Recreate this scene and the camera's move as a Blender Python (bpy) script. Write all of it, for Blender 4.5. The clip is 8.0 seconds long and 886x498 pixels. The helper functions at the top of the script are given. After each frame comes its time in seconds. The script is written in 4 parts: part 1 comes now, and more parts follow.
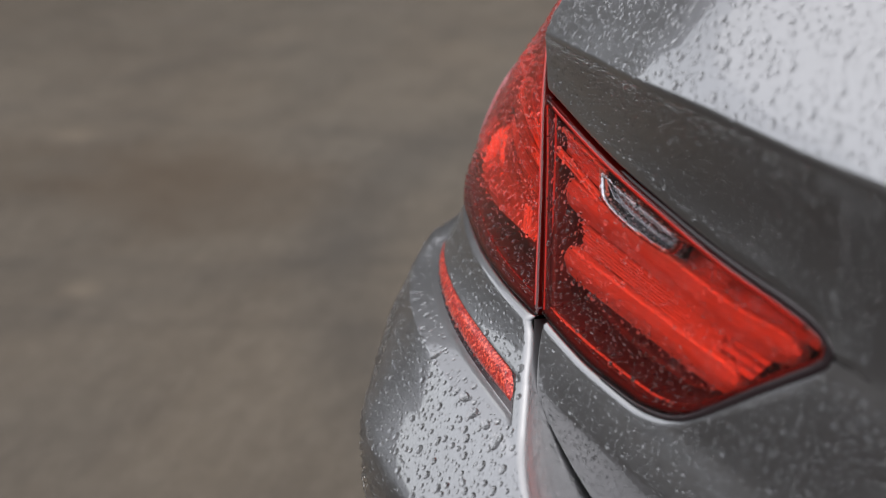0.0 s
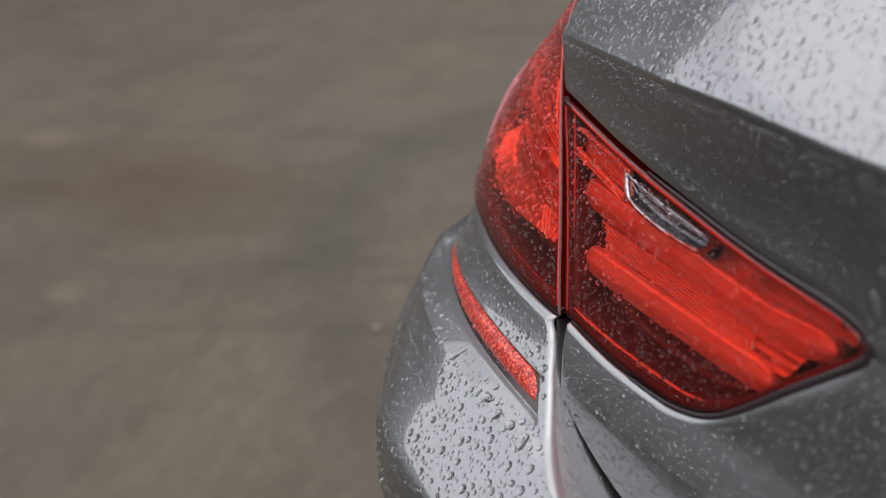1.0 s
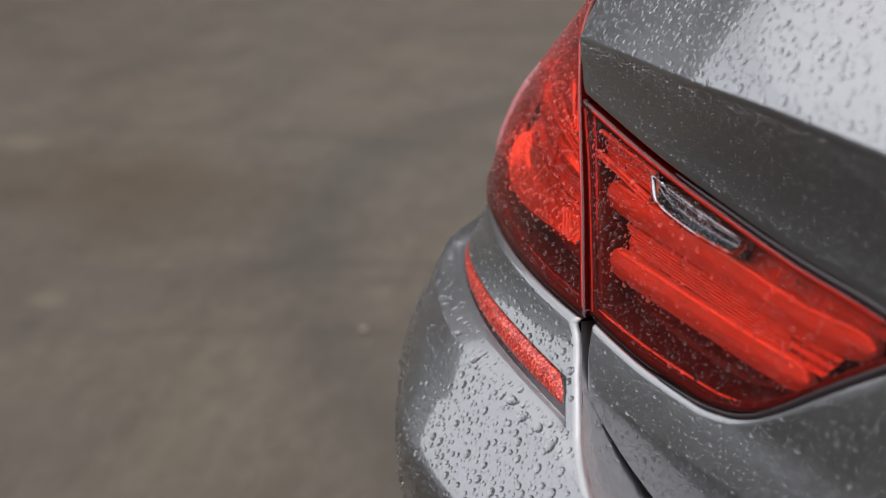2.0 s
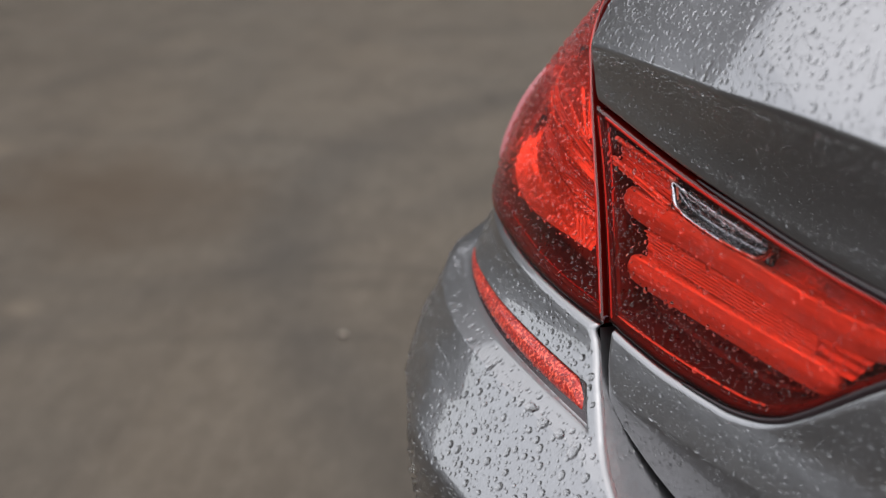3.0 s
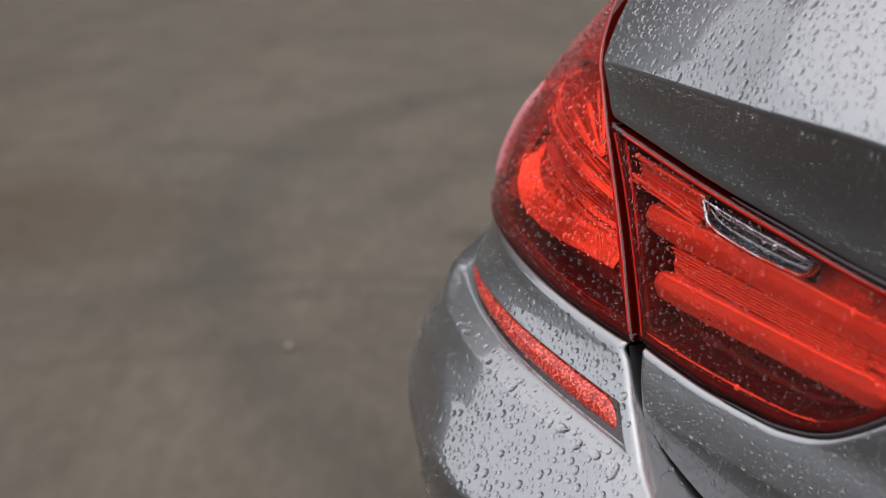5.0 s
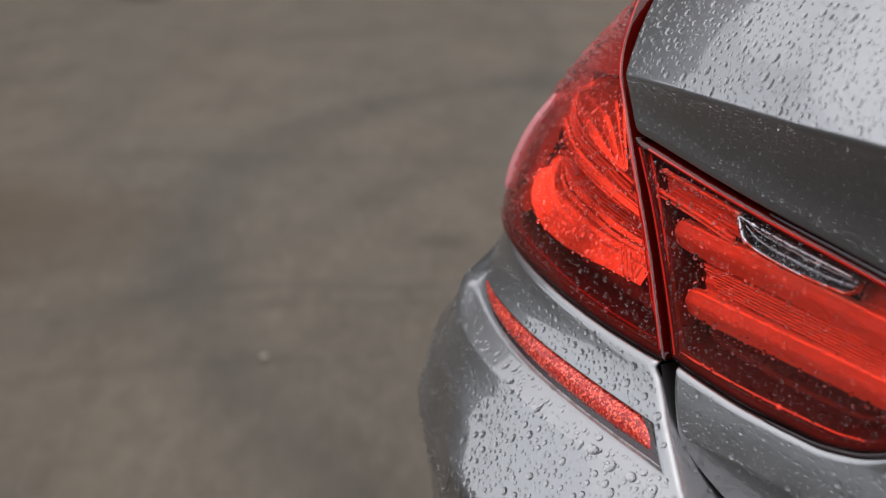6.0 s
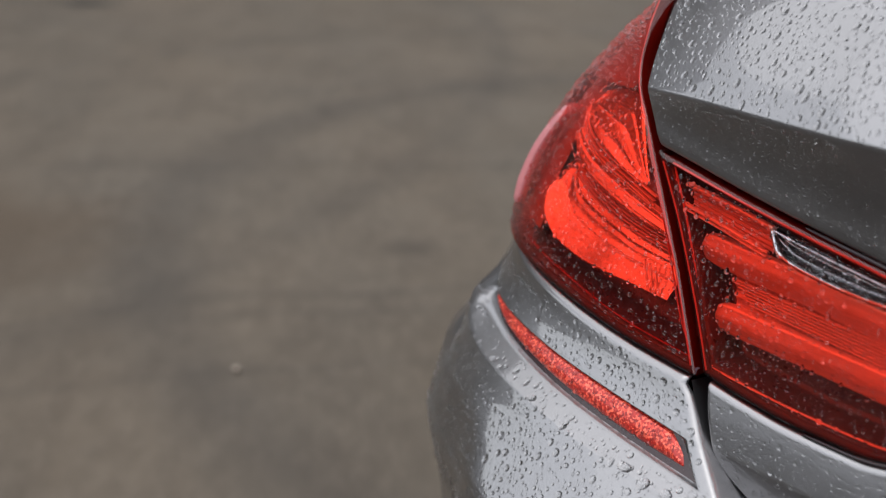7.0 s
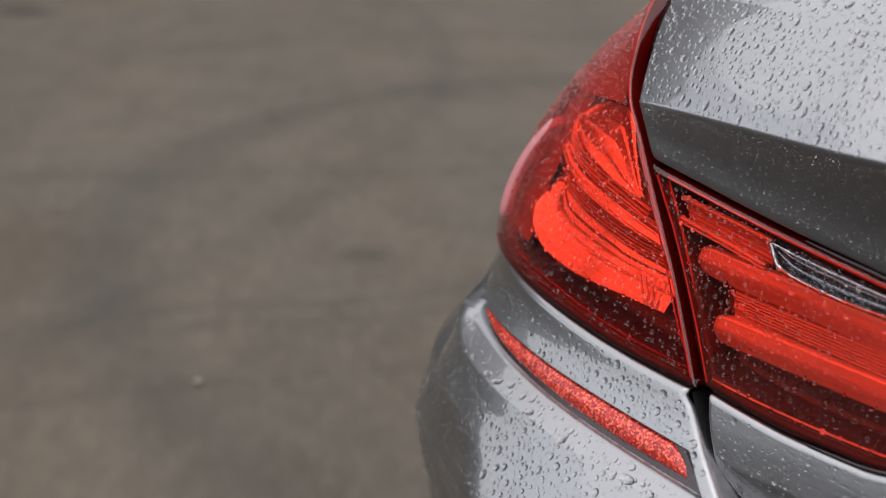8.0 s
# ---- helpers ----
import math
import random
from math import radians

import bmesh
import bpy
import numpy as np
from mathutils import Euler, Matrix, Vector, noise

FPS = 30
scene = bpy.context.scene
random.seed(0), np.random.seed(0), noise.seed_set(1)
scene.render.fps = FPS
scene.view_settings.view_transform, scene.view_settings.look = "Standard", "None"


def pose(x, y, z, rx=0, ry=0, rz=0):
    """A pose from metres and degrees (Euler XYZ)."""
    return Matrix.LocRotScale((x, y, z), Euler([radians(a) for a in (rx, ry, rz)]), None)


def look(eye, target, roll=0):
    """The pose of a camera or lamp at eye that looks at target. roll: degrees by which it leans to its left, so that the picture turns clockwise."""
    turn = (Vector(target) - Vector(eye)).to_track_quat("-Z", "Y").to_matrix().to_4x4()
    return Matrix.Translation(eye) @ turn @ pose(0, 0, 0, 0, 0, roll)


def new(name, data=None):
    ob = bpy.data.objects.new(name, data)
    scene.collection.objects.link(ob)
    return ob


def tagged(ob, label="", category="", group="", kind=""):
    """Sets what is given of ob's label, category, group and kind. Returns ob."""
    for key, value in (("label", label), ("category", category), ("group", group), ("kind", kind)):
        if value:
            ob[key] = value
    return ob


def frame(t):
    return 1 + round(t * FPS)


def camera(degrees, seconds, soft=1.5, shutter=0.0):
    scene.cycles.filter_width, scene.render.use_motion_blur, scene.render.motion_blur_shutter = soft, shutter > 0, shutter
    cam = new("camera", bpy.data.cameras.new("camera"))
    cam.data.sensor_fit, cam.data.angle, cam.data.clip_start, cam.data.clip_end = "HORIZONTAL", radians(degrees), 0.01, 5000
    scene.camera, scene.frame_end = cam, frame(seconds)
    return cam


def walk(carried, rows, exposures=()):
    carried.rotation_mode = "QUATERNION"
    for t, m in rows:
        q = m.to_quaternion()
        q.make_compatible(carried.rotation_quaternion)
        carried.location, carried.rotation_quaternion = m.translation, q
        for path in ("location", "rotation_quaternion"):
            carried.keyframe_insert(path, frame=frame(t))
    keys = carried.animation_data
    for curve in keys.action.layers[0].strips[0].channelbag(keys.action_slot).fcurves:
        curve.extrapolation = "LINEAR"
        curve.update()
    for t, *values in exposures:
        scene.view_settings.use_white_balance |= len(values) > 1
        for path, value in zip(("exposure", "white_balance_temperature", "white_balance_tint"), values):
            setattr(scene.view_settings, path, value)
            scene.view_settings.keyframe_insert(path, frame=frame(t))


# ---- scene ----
cam = camera(37, 8.0, soft=1.15)
ROWS = [
    (0, 0.6728, -0.7393, 1.1988, 47.004, -19.021, 4.338),
    (0.5, 0.6594, -0.7556, 1.1976, 46.304, -18.952, 4.349),
    (1, 0.6426, -0.7750, 1.1969, 45.419, -18.897, 4.401),
    (1.5, 0.6259, -0.7929, 1.1969, 44.636, -18.858, 4.304),
    (3, 0.5712, -0.8444, 1.2009, 41.871, -18.677, 4.050),
    (3.5, 0.5526, -0.8624, 1.2016, 40.768, -18.514, 4.057),
    (4, 0.5309, -0.8782, 1.2045, 39.575, -18.473, 3.915),
    (4.5, 0.5082, -0.8897, 1.2083, 38.454, -18.516, 3.740),
    (6, 0.4091, -0.9162, 1.2159, 34.842, -18.394, 3.449),
    (6.5, 0.3750, -0.9251, 1.2180, 33.704, -18.319, 3.414),
    (7, 0.3414, -0.9387, 1.2188, 32.250, -18.155, 3.429),
    (7.5, 0.3188, -0.9502, 1.2240, 30.946, -18.082, 3.271),
    (8, 0.2970, -0.9634, 1.2297, 29.456, -17.948, 3.157),
]
walk(cam, [(t, look((x, y, z), (x - math.sin(radians(yaw)) * math.cos(radians(pitch)), y + math.cos(radians(yaw)) * math.cos(radians(pitch)), z + math.sin(radians(pitch))), roll)) for t, x, y, z, yaw, pitch, roll in ROWS])
# ---- after camera ----
cam.data.dof.use_dof = True
cam.data.dof.focus_distance = 1.10
cam.data.dof.aperture_fstop = 4.0

# ---- light ----
SUN_UP, SUN_ROT = radians(76), radians(205)
world = bpy.data.worlds.new("overcast_sky")
scene.world = world
world.use_nodes = True
wn, wl = world.node_tree.nodes, world.node_tree.links
sky = wn.new("ShaderNodeTexSky")
sky.sky_type, sky.sun_disc = "NISHITA", False
sky.sun_elevation, sky.sun_rotation = SUN_UP, SUN_ROT
sky.air_density, sky.dust_density = 1.0, 1.0
soft_sky = wn.new("ShaderNodeHueSaturation")
soft_sky.inputs["Saturation"].default_value = 0.18
wl.new(sky.outputs["Color"], soft_sky.inputs["Color"])
wl.new(soft_sky.outputs["Color"], wn["Background"].inputs["Color"])
wn["Background"].inputs["Strength"].default_value = 0.125
sun_data = bpy.data.lights.new("sun", "SUN")
sun_data.energy, sun_data.angle, sun_data.color = 0.5, radians(110), (1.0, 0.97, 0.93)
sun_ob = new("sun", sun_data)
sun_ob.matrix_world = look((0, 0, 6), (-math.sin(SUN_ROT) * math.cos(SUN_UP), -math.cos(SUN_ROT) * math.cos(SUN_UP), 6 - math.sin(SUN_UP)))
scene.view_settings.exposure = 1.60

# ---- materials ----


class Nodes:
    """A node material with a principled surface, built step by step."""

    def __init__(self, name):
        self.mat = bpy.data.materials.new(name)
        self.mat.use_nodes = True
        self.n, self.l = self.mat.node_tree.nodes, self.mat.node_tree.links
        self.bsdf = self.n["Principled BSDF"]
        self.out = self.n["Material Output"]

    def node(self, kind, **values):
        nd = self.n.new(kind)
        for key, value in values.items():
            nd.inputs[key.replace("_", " ")].default_value = value
        return nd

    def coords(self, scale=1.0, kind="Object"):
        tc = self.n.new("ShaderNodeTexCoord")
        mp = self.n.new("ShaderNodeMapping")
        mp.inputs["Scale"].default_value = (scale,) * 3 if isinstance(scale, (int, float)) else scale
        self.l.new(tc.outputs[kind], mp.inputs["Vector"])
        return mp.outputs["Vector"]

    def noise(self, scale, detail=4.0, rough=0.55, vec=None):
        nd = self.node("ShaderNodeTexNoise", Scale=scale, Detail=detail, Roughness=rough)
        self.l.new(vec if vec is not None else self.coords(), nd.inputs["Vector"])
        return nd.outputs["Fac"]

    def ramp(self, fac, stops):
        nd = self.n.new("ShaderNodeValToRGB")
        el = nd.color_ramp.elements
        while len(el) < len(stops):
            el.new(0.5)
        for e, (p, c) in zip(el, stops):
            e.position, e.color = p, ((c, c, c, 1) if isinstance(c, (int, float)) else (*c, 1))
        self.l.new(fac, nd.inputs["Fac"])
        return nd.outputs["Color"]

    def mix(self, fac, a, b, mode="MIX"):
        nd = self.n.new("ShaderNodeMix")
        nd.data_type, nd.blend_type = "RGBA", mode
        for i, v in ((0, fac), (6, a), (7, b)):
            if isinstance(v, (int, float)):
                nd.inputs[i].default_value = v
            elif isinstance(v, tuple):
                nd.inputs[i].default_value = (*v, 1)
            else:
                self.l.new(v, nd.inputs[i])
        return nd.outputs[2]

    def math(self, op, a, b=0.0, clamp=False):
        nd = self.n.new("ShaderNodeMath")
        nd.operation, nd.use_clamp = op, clamp
        for i, v in ((0, a), (1, b)):
            if isinstance(v, (int, float)):
                nd.inputs[i].default_value = v
            else:
                self.l.new(v, nd.inputs[i])
        return nd.outputs[0]

    def bump(self, height, strength=0.3, distance=0.001):
        nd = self.node("ShaderNodeBump", Strength=strength, Distance=distance)
        self.l.new(height, nd.inputs["Height"])
        self.l.new(nd.outputs["Normal"], self.bsdf.inputs["Normal"])
        return nd.outputs["Normal"]

    def put(self, **values):
        for key, v in values.items():
            socket = self.bsdf.inputs[key.replace("_", " ")]
            if isinstance(v, tuple):
                socket.default_value = (*v, 1)
            elif isinstance(v, (int, float)):
                socket.default_value = v
            else:
                self.l.new(v, socket)
        return self.mat


def paint_material():
    m = Nodes("grey_metallic_paint")
    flake = m.noise(2600, 2, 0.6)
    tone = m.ramp(flake, [(0.3, (0.184, 0.182, 0.189)), (0.7, (0.250, 0.248, 0.257))])
    film = m.noise(9, 5, 0.6)
    col = m.mix(m.ramp(film, [(0.45, 0.0), (0.75, 0.12)]), tone, (0.215, 0.213, 0.21))
    rough = m.ramp(m.noise(60, 4), [(0.3, 0.32), (0.7, 0.38)])
    return m.put(Base_Color=col, Metallic=1.0, Roughness=rough, Coat_Weight=1.0, Coat_Roughness=0.03, Coat_IOR=1.6)


def plastic_material(name, color, rough=0.5, bump=0.0, metallic=0.0, shine=0.5):
    m = Nodes(name)
    a = m.noise(300, 4)
    dark = tuple(c * 0.75 for c in color)
    m.put(Base_Color=m.mix(a, dark, color), Roughness=m.ramp(m.noise(90, 3), [(0.3, rough * 0.85), (0.7, min(1, rough * 1.15))]), Metallic=metallic, Specular_IOR_Level=shine)
    if bump:
        m.bump(m.noise(1500, 2), bump, 0.0004)
    return m.mat


def lens_material(name, tint, rough=0.015):
    """Thin tinted clear plastic: light passes straight through and the surface mirrors the sky."""
    m = Nodes(name)
    clear = m.n.new("ShaderNodeBsdfTransparent")
    grime = m.ramp(m.noise(45, 4), [(0.4, tint), (0.8, tuple(c * 0.9 for c in tint))])
    m.l.new(grime, clear.inputs["Color"])
    gloss = m.node("ShaderNodeBsdfGlossy", Roughness=rough)
    gloss.inputs["Color"].default_value = (1, 1, 1, 1)
    facing = m.n.new("ShaderNodeLayerWeight")
    facing.inputs["Blend"].default_value = 0.5
    gleam = m.math("ADD", m.math("MULTIPLY", m.math("POWER", facing.outputs["Facing"], 5.0), 0.9), 0.04)
    mixer = m.n.new("ShaderNodeMixShader")
    m.l.new(gleam, mixer.inputs["Fac"])
    m.l.new(clear.outputs[0], mixer.inputs[1])
    m.l.new(gloss.outputs[0], mixer.inputs[2])
    m.l.new(mixer.outputs[0], m.out.inputs["Surface"])
    return m.mat


def bar_material(name, color, axis_scale, metal=0.42, rough=0.32):
    """Moulded light guide with fine flutes along its length."""
    m = Nodes(name)
    flute = m.noise(1.0, 3, 0.6, m.coords(axis_scale))
    # uneven tone in the colour stands in for gradients of reflected light
    col = m.ramp(flute, [(0.3, tuple(c * 0.78 for c in color)), (0.62, color)])
    col = m.mix(m.ramp(m.noise(28, 3), [(0.35, 0.0), (0.7, 0.35)]), col, tuple(c * 0.65 for c in color))
    m.bump(flute, 0.08, 0.0004)
    return m.put(Base_Color=col, Roughness=rough, Metallic=metal, Coat_Weight=0.4, Coat_Roughness=0.1)


def reflector_material():
    m = Nodes("red_reflector")
    vor = m.node("ShaderNodeTexVoronoi", Scale=520.0)
    m.l.new(m.coords(), vor.inputs["Vector"])
    cell = vor.outputs["Color"]
    sep = m.n.new("ShaderNodeSeparateColor")
    m.l.new(cell, sep.inputs["Color"])
    col = m.ramp(sep.outputs[0], [(0.0, (0.20, 0.006, 0.005)), (0.55, (0.50, 0.020, 0.012)), (0.92, (0.90, 0.14, 0.08))])
    m.bump(sep.outputs[1], 0.6, 0.0012)
    return m.put(Base_Color=col, Roughness=0.3, Metallic=0.25, Coat_Weight=0.2, Coat_Roughness=0.05)


def water_material():
    m = Nodes("rain_water")
    return m.put(Base_Color=(1.0, 1.0, 1.0), Roughness=0.0, Transmission_Weight=1.0, IOR=1.333)


def ground_material():
    m = Nodes("worn_asphalt")
    p = m.coords()
    stone = m.noise(170, 3, 0.7, p)
    # noise is stretched along the camera's view to look even when foreshortened
    turned = m.n.new("ShaderNodeMapping")
    turned.inputs["Rotation"].default_value = (0, 0, radians(-38))
    m.l.new(p, turned.inputs["Vector"])
    drawn = m.n.new("ShaderNodeMapping")
    drawn.inputs["Scale"].default_value = (1.0, 0.36, 1.0)
    m.l.new(turned.outputs["Vector"], drawn.inputs["Vector"])
    along = drawn.outputs["Vector"]
    patch = m.noise(1.3, 5, 0.6, along)
    mid = m.noise(5, 6, 0.7, along)
    fine = m.noise(26, 5, 0.75, along)
    base = m.ramp(stone, [(0.3, (0.061, 0.051, 0.040)), (0.7, (0.112, 0.095, 0.077))])
    base = m.mix(m.ramp(patch, [(0.38, 0.0), (0.66, 0.55)]), base, (0.120, 0.095, 0.071))
    base = m.mix(m.ramp(mid, [(0.42, 0.0), (0.68, 0.42)]), base, (0.040, 0.033, 0.027))
    base = m.mix(m.ramp(fine, [(0.46, 0.0), (0.70, 0.42)]), base, (0.138, 0.116, 0.093))
    base = m.mix(m.ramp(m.noise(0.55, 4, 0.6, along), [(0.50, 0.0), (0.68, 0.28)]), base, (0.052, 0.039, 0.027))
    # unseen dark strip behind the car, painted in to darken the lid's reflections
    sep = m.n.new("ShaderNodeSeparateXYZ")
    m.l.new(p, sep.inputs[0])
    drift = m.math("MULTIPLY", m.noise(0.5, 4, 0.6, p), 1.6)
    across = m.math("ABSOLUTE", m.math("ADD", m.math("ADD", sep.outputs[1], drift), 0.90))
    dark_strip = m.math("SUBTRACT", 1.0, m.math("MULTIPLY", m.math("SUBTRACT", across, 1.0), 1.6), True)
    base = m.mix(m.math("MULTIPLY", dark_strip, 0.62), base, m.ramp(stone, [(0.3, (0.020, 0.020, 0.021)), (0.7, (0.042, 0.042, 0.044))]))
    # tyre marks: one wide turning circle, and fainter ones
    worn = m.ramp(m.noise(3.0, 5, 0.65, p), [(0.34, 0.45), (0.62, 1.0)])
    for cx, cy, radius, width, depth in ((-0.07, 3.593, 2.94, 0.11, 0.50), (-0.1, 3.5, 4.35, 0.10, 0.25), (-11.0, 0.6, 9.03, 0.07, 0.3), (2.5, 9.0, 9.6, 0.16, 0.2), (-4.2, 9.5, 5.3, 0.2, 0.15)):
        dx, dy = m.math("SUBTRACT", sep.outputs[0], cx), m.math("SUBTRACT", sep.outputs[1], cy)
        far = m.math("SQRT", m.math("ADD", m.math("MULTIPLY", dx, dx), m.math("MULTIPLY", dy, dy)))
        off = m.math("ABSOLUTE", m.math("SUBTRACT", far, radius))
        band = m.math("SUBTRACT", 1.0, m.math("DIVIDE", off, width * 1.6), True)
        band = m.math("MULTIPLY", m.math("SMOOTH_MIN", band, 0.8), depth)
        base = m.mix(m.math("MULTIPLY", band, worn), base, (0.030, 0.028, 0.027))
    # faint scuffs across the yard, oil spots and pale worn spots
    for x0, y0, x1, y1, width, depth in ((-2.3, 0.75, -1.0, 2.6, 0.05, 0.30), (-1.9, 0.62, -0.6, 2.3, 0.04, 0.22), (-3.6, 1.6, -1.6, 3.6, 0.08, 0.25), (-5.2, 1.5, -2.2, 5.4, 0.10, 0.2), (-2.9, -0.1, -1.9, 1.15, 0.05, 0.2)):
        run = math.hypot(x1 - x0, y1 - y0)
        ux, uy = (x1 - x0) / run, (y1 - y0) / run
        dx, dy = m.math("SUBTRACT", sep.outputs[0], x0), m.math("SUBTRACT", sep.outputs[1], y0)
        side = m.math("ABSOLUTE", m.math("ADD", m.math("SUBTRACT", m.math("MULTIPLY", dx, uy), m.math("MULTIPLY", dy, ux)), m.math("MULTIPLY", m.math("SUBTRACT", m.noise(1.1, 2, 0.5, p), 0.5), 0.35)))
        streak = m.math("MULTIPLY", m.math("SUBTRACT", 1.0, m.math("DIVIDE", side, width), True), depth)
        base = m.mix(m.math("MULTIPLY", streak, worn), base, (0.036, 0.032, 0.029))
    for x0, y0, radius, tint, depth in ((-3.40, 1.30, 0.10, (0.19, 0.15, 0.11), 0.28), (-2.09, 0.65, 0.06, (0.19, 0.15, 0.11), 0.26), (-2.75, 1.35, 0.55, (0.058, 0.040, 0.026), 0.6), (-6.0, 1.8, 1.7, (0.048, 0.038, 0.029), 0.5), (-5.87, 4.72, 0.20, (0.020, 0.019, 0.018), 0.9), (-3.3, 0.75, 0.5, (0.055, 0.040, 0.027), 0.5), (-1.72, 2.15, 0.10, (0.035, 0.030, 0.026), 0.5)):
        dx, dy = m.math("SUBTRACT", sep.outputs[0], x0), m.math("SUBTRACT", sep.outputs[1], y0)
        far = m.math("SQRT", m.math("ADD", m.math("MULTIPLY", dx, dx), m.math("MULTIPLY", dy, dy)))
        blot = m.math("SUBTRACT", 1.15, m.math("ADD", m.math("DIVIDE", far, radius), m.math("MULTIPLY", m.math("SUBTRACT", m.noise(4.0, 3, 0.6, p), 0.5), 1.6)), True)
        base = m.mix(m.math("MULTIPLY", blot, depth), base, tint)
    m.bump(m.math("ADD", stone, mid), 0.5, 0.004)
    wet = m.ramp(m.noise(0.8, 4, 0.6, p), [(0.45, 0.9), (0.65, 0.72)])
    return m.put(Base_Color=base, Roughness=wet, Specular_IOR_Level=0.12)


PAINT = paint_material()
BLACK = plastic_material("black_rubber_plastic", (0.012, 0.012, 0.013), 0.6, shine=0.08)
GAP = plastic_material("dark_gap_seal", (0.006, 0.006, 0.007), 0.8, shine=0.1)
RED_LENS = lens_material("red_clear_lens", (0.99, 0.225, 0.15))
CLEAR_LENS = lens_material("clear_lens", (0.93, 0.93, 0.95))
HOUSING = plastic_material("dark_red_housing", (0.060, 0.022, 0.025), 0.3)
RIM = plastic_material("deep_red_rim", (0.20, 0.012, 0.012), 0.25)
LINE = plastic_material("red_trim_line", (0.55, 0.12, 0.10), 0.3)
BAR = bar_material("red_light_guide", (0.88, 0.80, 0.78), (6, 6, 700))
BAR_PALE = bar_material("bright_light_guide", (0.90, 0.86, 0.84), (6, 6, 600))
BAR_MIRROR = bar_material("mirrored_light_guide", (0.90, 0.86, 0.84), (6, 6, 600), 0.85, 0.2)
EDGE_GLINT = plastic_material("lens_edge_bead", (0.46, 0.20, 0.22), 0.15)
PAINTED_HAZE = plastic_material("hazy_red_cover", (0.30, 0.22, 0.21), 0.45)
DEEP_BAR = bar_material("deep_red_guide", (0.58, 0.44, 0.41), (6, 6, 600))
SMOKE = plastic_material("smoked_chrome", (0.34, 0.34, 0.36), 0.25, metallic=1.0)
SILVER = plastic_material("silver_reflector", (0.58, 0.58, 0.60), 0.22, metallic=1.0)
REFLECTOR = reflector_material()
WATER = water_material()
BORDER = plastic_material("lens_border_plum", (0.050, 0.022, 0.030), 0.5, shine=0.2)
GAP_BAND = plastic_material("lamp_seal_rubber", (0.016, 0.008, 0.010), 0.35)
PLUM = plastic_material("dark_plum_plastic", (0.030, 0.012, 0.015), 0.25)
FIN = plastic_material("pale_red_fin", (0.55, 0.20, 0.21), 0.25)
GLASS_DARK = plastic_material("dark_rear_glass", (0.01, 0.011, 0.012), 0.05)
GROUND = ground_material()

# ---- building helpers ----


def part(name, bm, material, parent=None, label="", smooth=True):
    me = bpy.data.meshes.new(name)
    bm.normal_update()
    for f in bm.faces:
        f.smooth = smooth
    bm.to_mesh(me)
    bm.free()
    me.materials.append(material)
    ob = new(name, me)
    ob.parent = parent
    if label:
        ob["label"] = label
    return ob


def mirrored(ob, parent):
    """The same part on the other side of the car."""
    me = ob.data.copy()
    me.transform(Matrix.Translation((2 * XC, 0, 0)) @ Matrix.Diagonal((-1, 1, 1, 1)))
    me.flip_normals()
    other = new(ob.name.split(".")[0], me)
    other.parent = parent
    if ob.get("label"):
        other["label"] = ob["label"]
    return other


def knots(table):
    """A smooth curve through a few knots (value by station), as a function."""
    xs, ys = np.array([a for a, _ in table], float), np.array([b for _, b in table], float)
    d = np.diff(ys) / np.diff(xs)
    m = np.r_[d[0], np.where(d[1:] * d[:-1] > 0, 2 * d[1:] * d[:-1] / (d[1:] + d[:-1] + 1e-12), 0), d[-1]]

    def value(x):
        if x <= xs[0]:
            return float(ys[0] + m[0] * (x - xs[0]))
        if x >= xs[-1]:
            return float(ys[-1] + m[-1] * (x - xs[-1]))
        i = int(np.searchsorted(xs, x) - 1)
        i = max(0, min(i, len(xs) - 2))
        h = xs[i + 1] - xs[i]
        t = (x - xs[i]) / h
        return float((2 * t**3 - 3 * t**2 + 1) * ys[i] + (t**3 - 2 * t**2 + t) * h * m[i] + (3 * t**2 - 2 * t**3) * ys[i + 1] + (t**3 - t**2) * h * m[i + 1])

    return value


# The plan line of the tail at 0.80 m: heading in degrees by the run s, in metres outward from the lid's seam.
S_TAB = np.linspace(-0.58, 2.2, 2781)
_head = np.radians(np.interp(S_TAB, [-0.58, -0.35, 0, 0.12, 0.24, 0.34, 0.44, 0.9, 2.2], [0, 11, 20, 27, 38, 55, 75, 86, 90]))
_pad = np.r_[-_head[40:0:-1], _head, np.full(40, _head[-1])]
_head = np.convolve(_pad, np.ones(41) / 41, "same")[40:-40]
_x = np.r_[0, np.cumsum(-np.cos(_head[:-1]) * 0.001)]
_y = np.r_[0, np.cumsum(np.sin(_head[:-1]) * 0.001)]
_i0 = 580
X_TAB, Y_TAB, H_TAB = _x - _x[_i0], _y - _y[_i0], _head
XC = float(X_TAB[0])


def pt(s, z, out):
    """A point of the tail: run s along the plan line, height z, out metres outward from it."""
    h = np.interp(s, S_TAB, H_TAB)
    return Vector((np.interp(s, S_TAB, X_TAB) - math.sin(h) * out, np.interp(s, S_TAB, Y_TAB) - math.cos(h) * out, z))


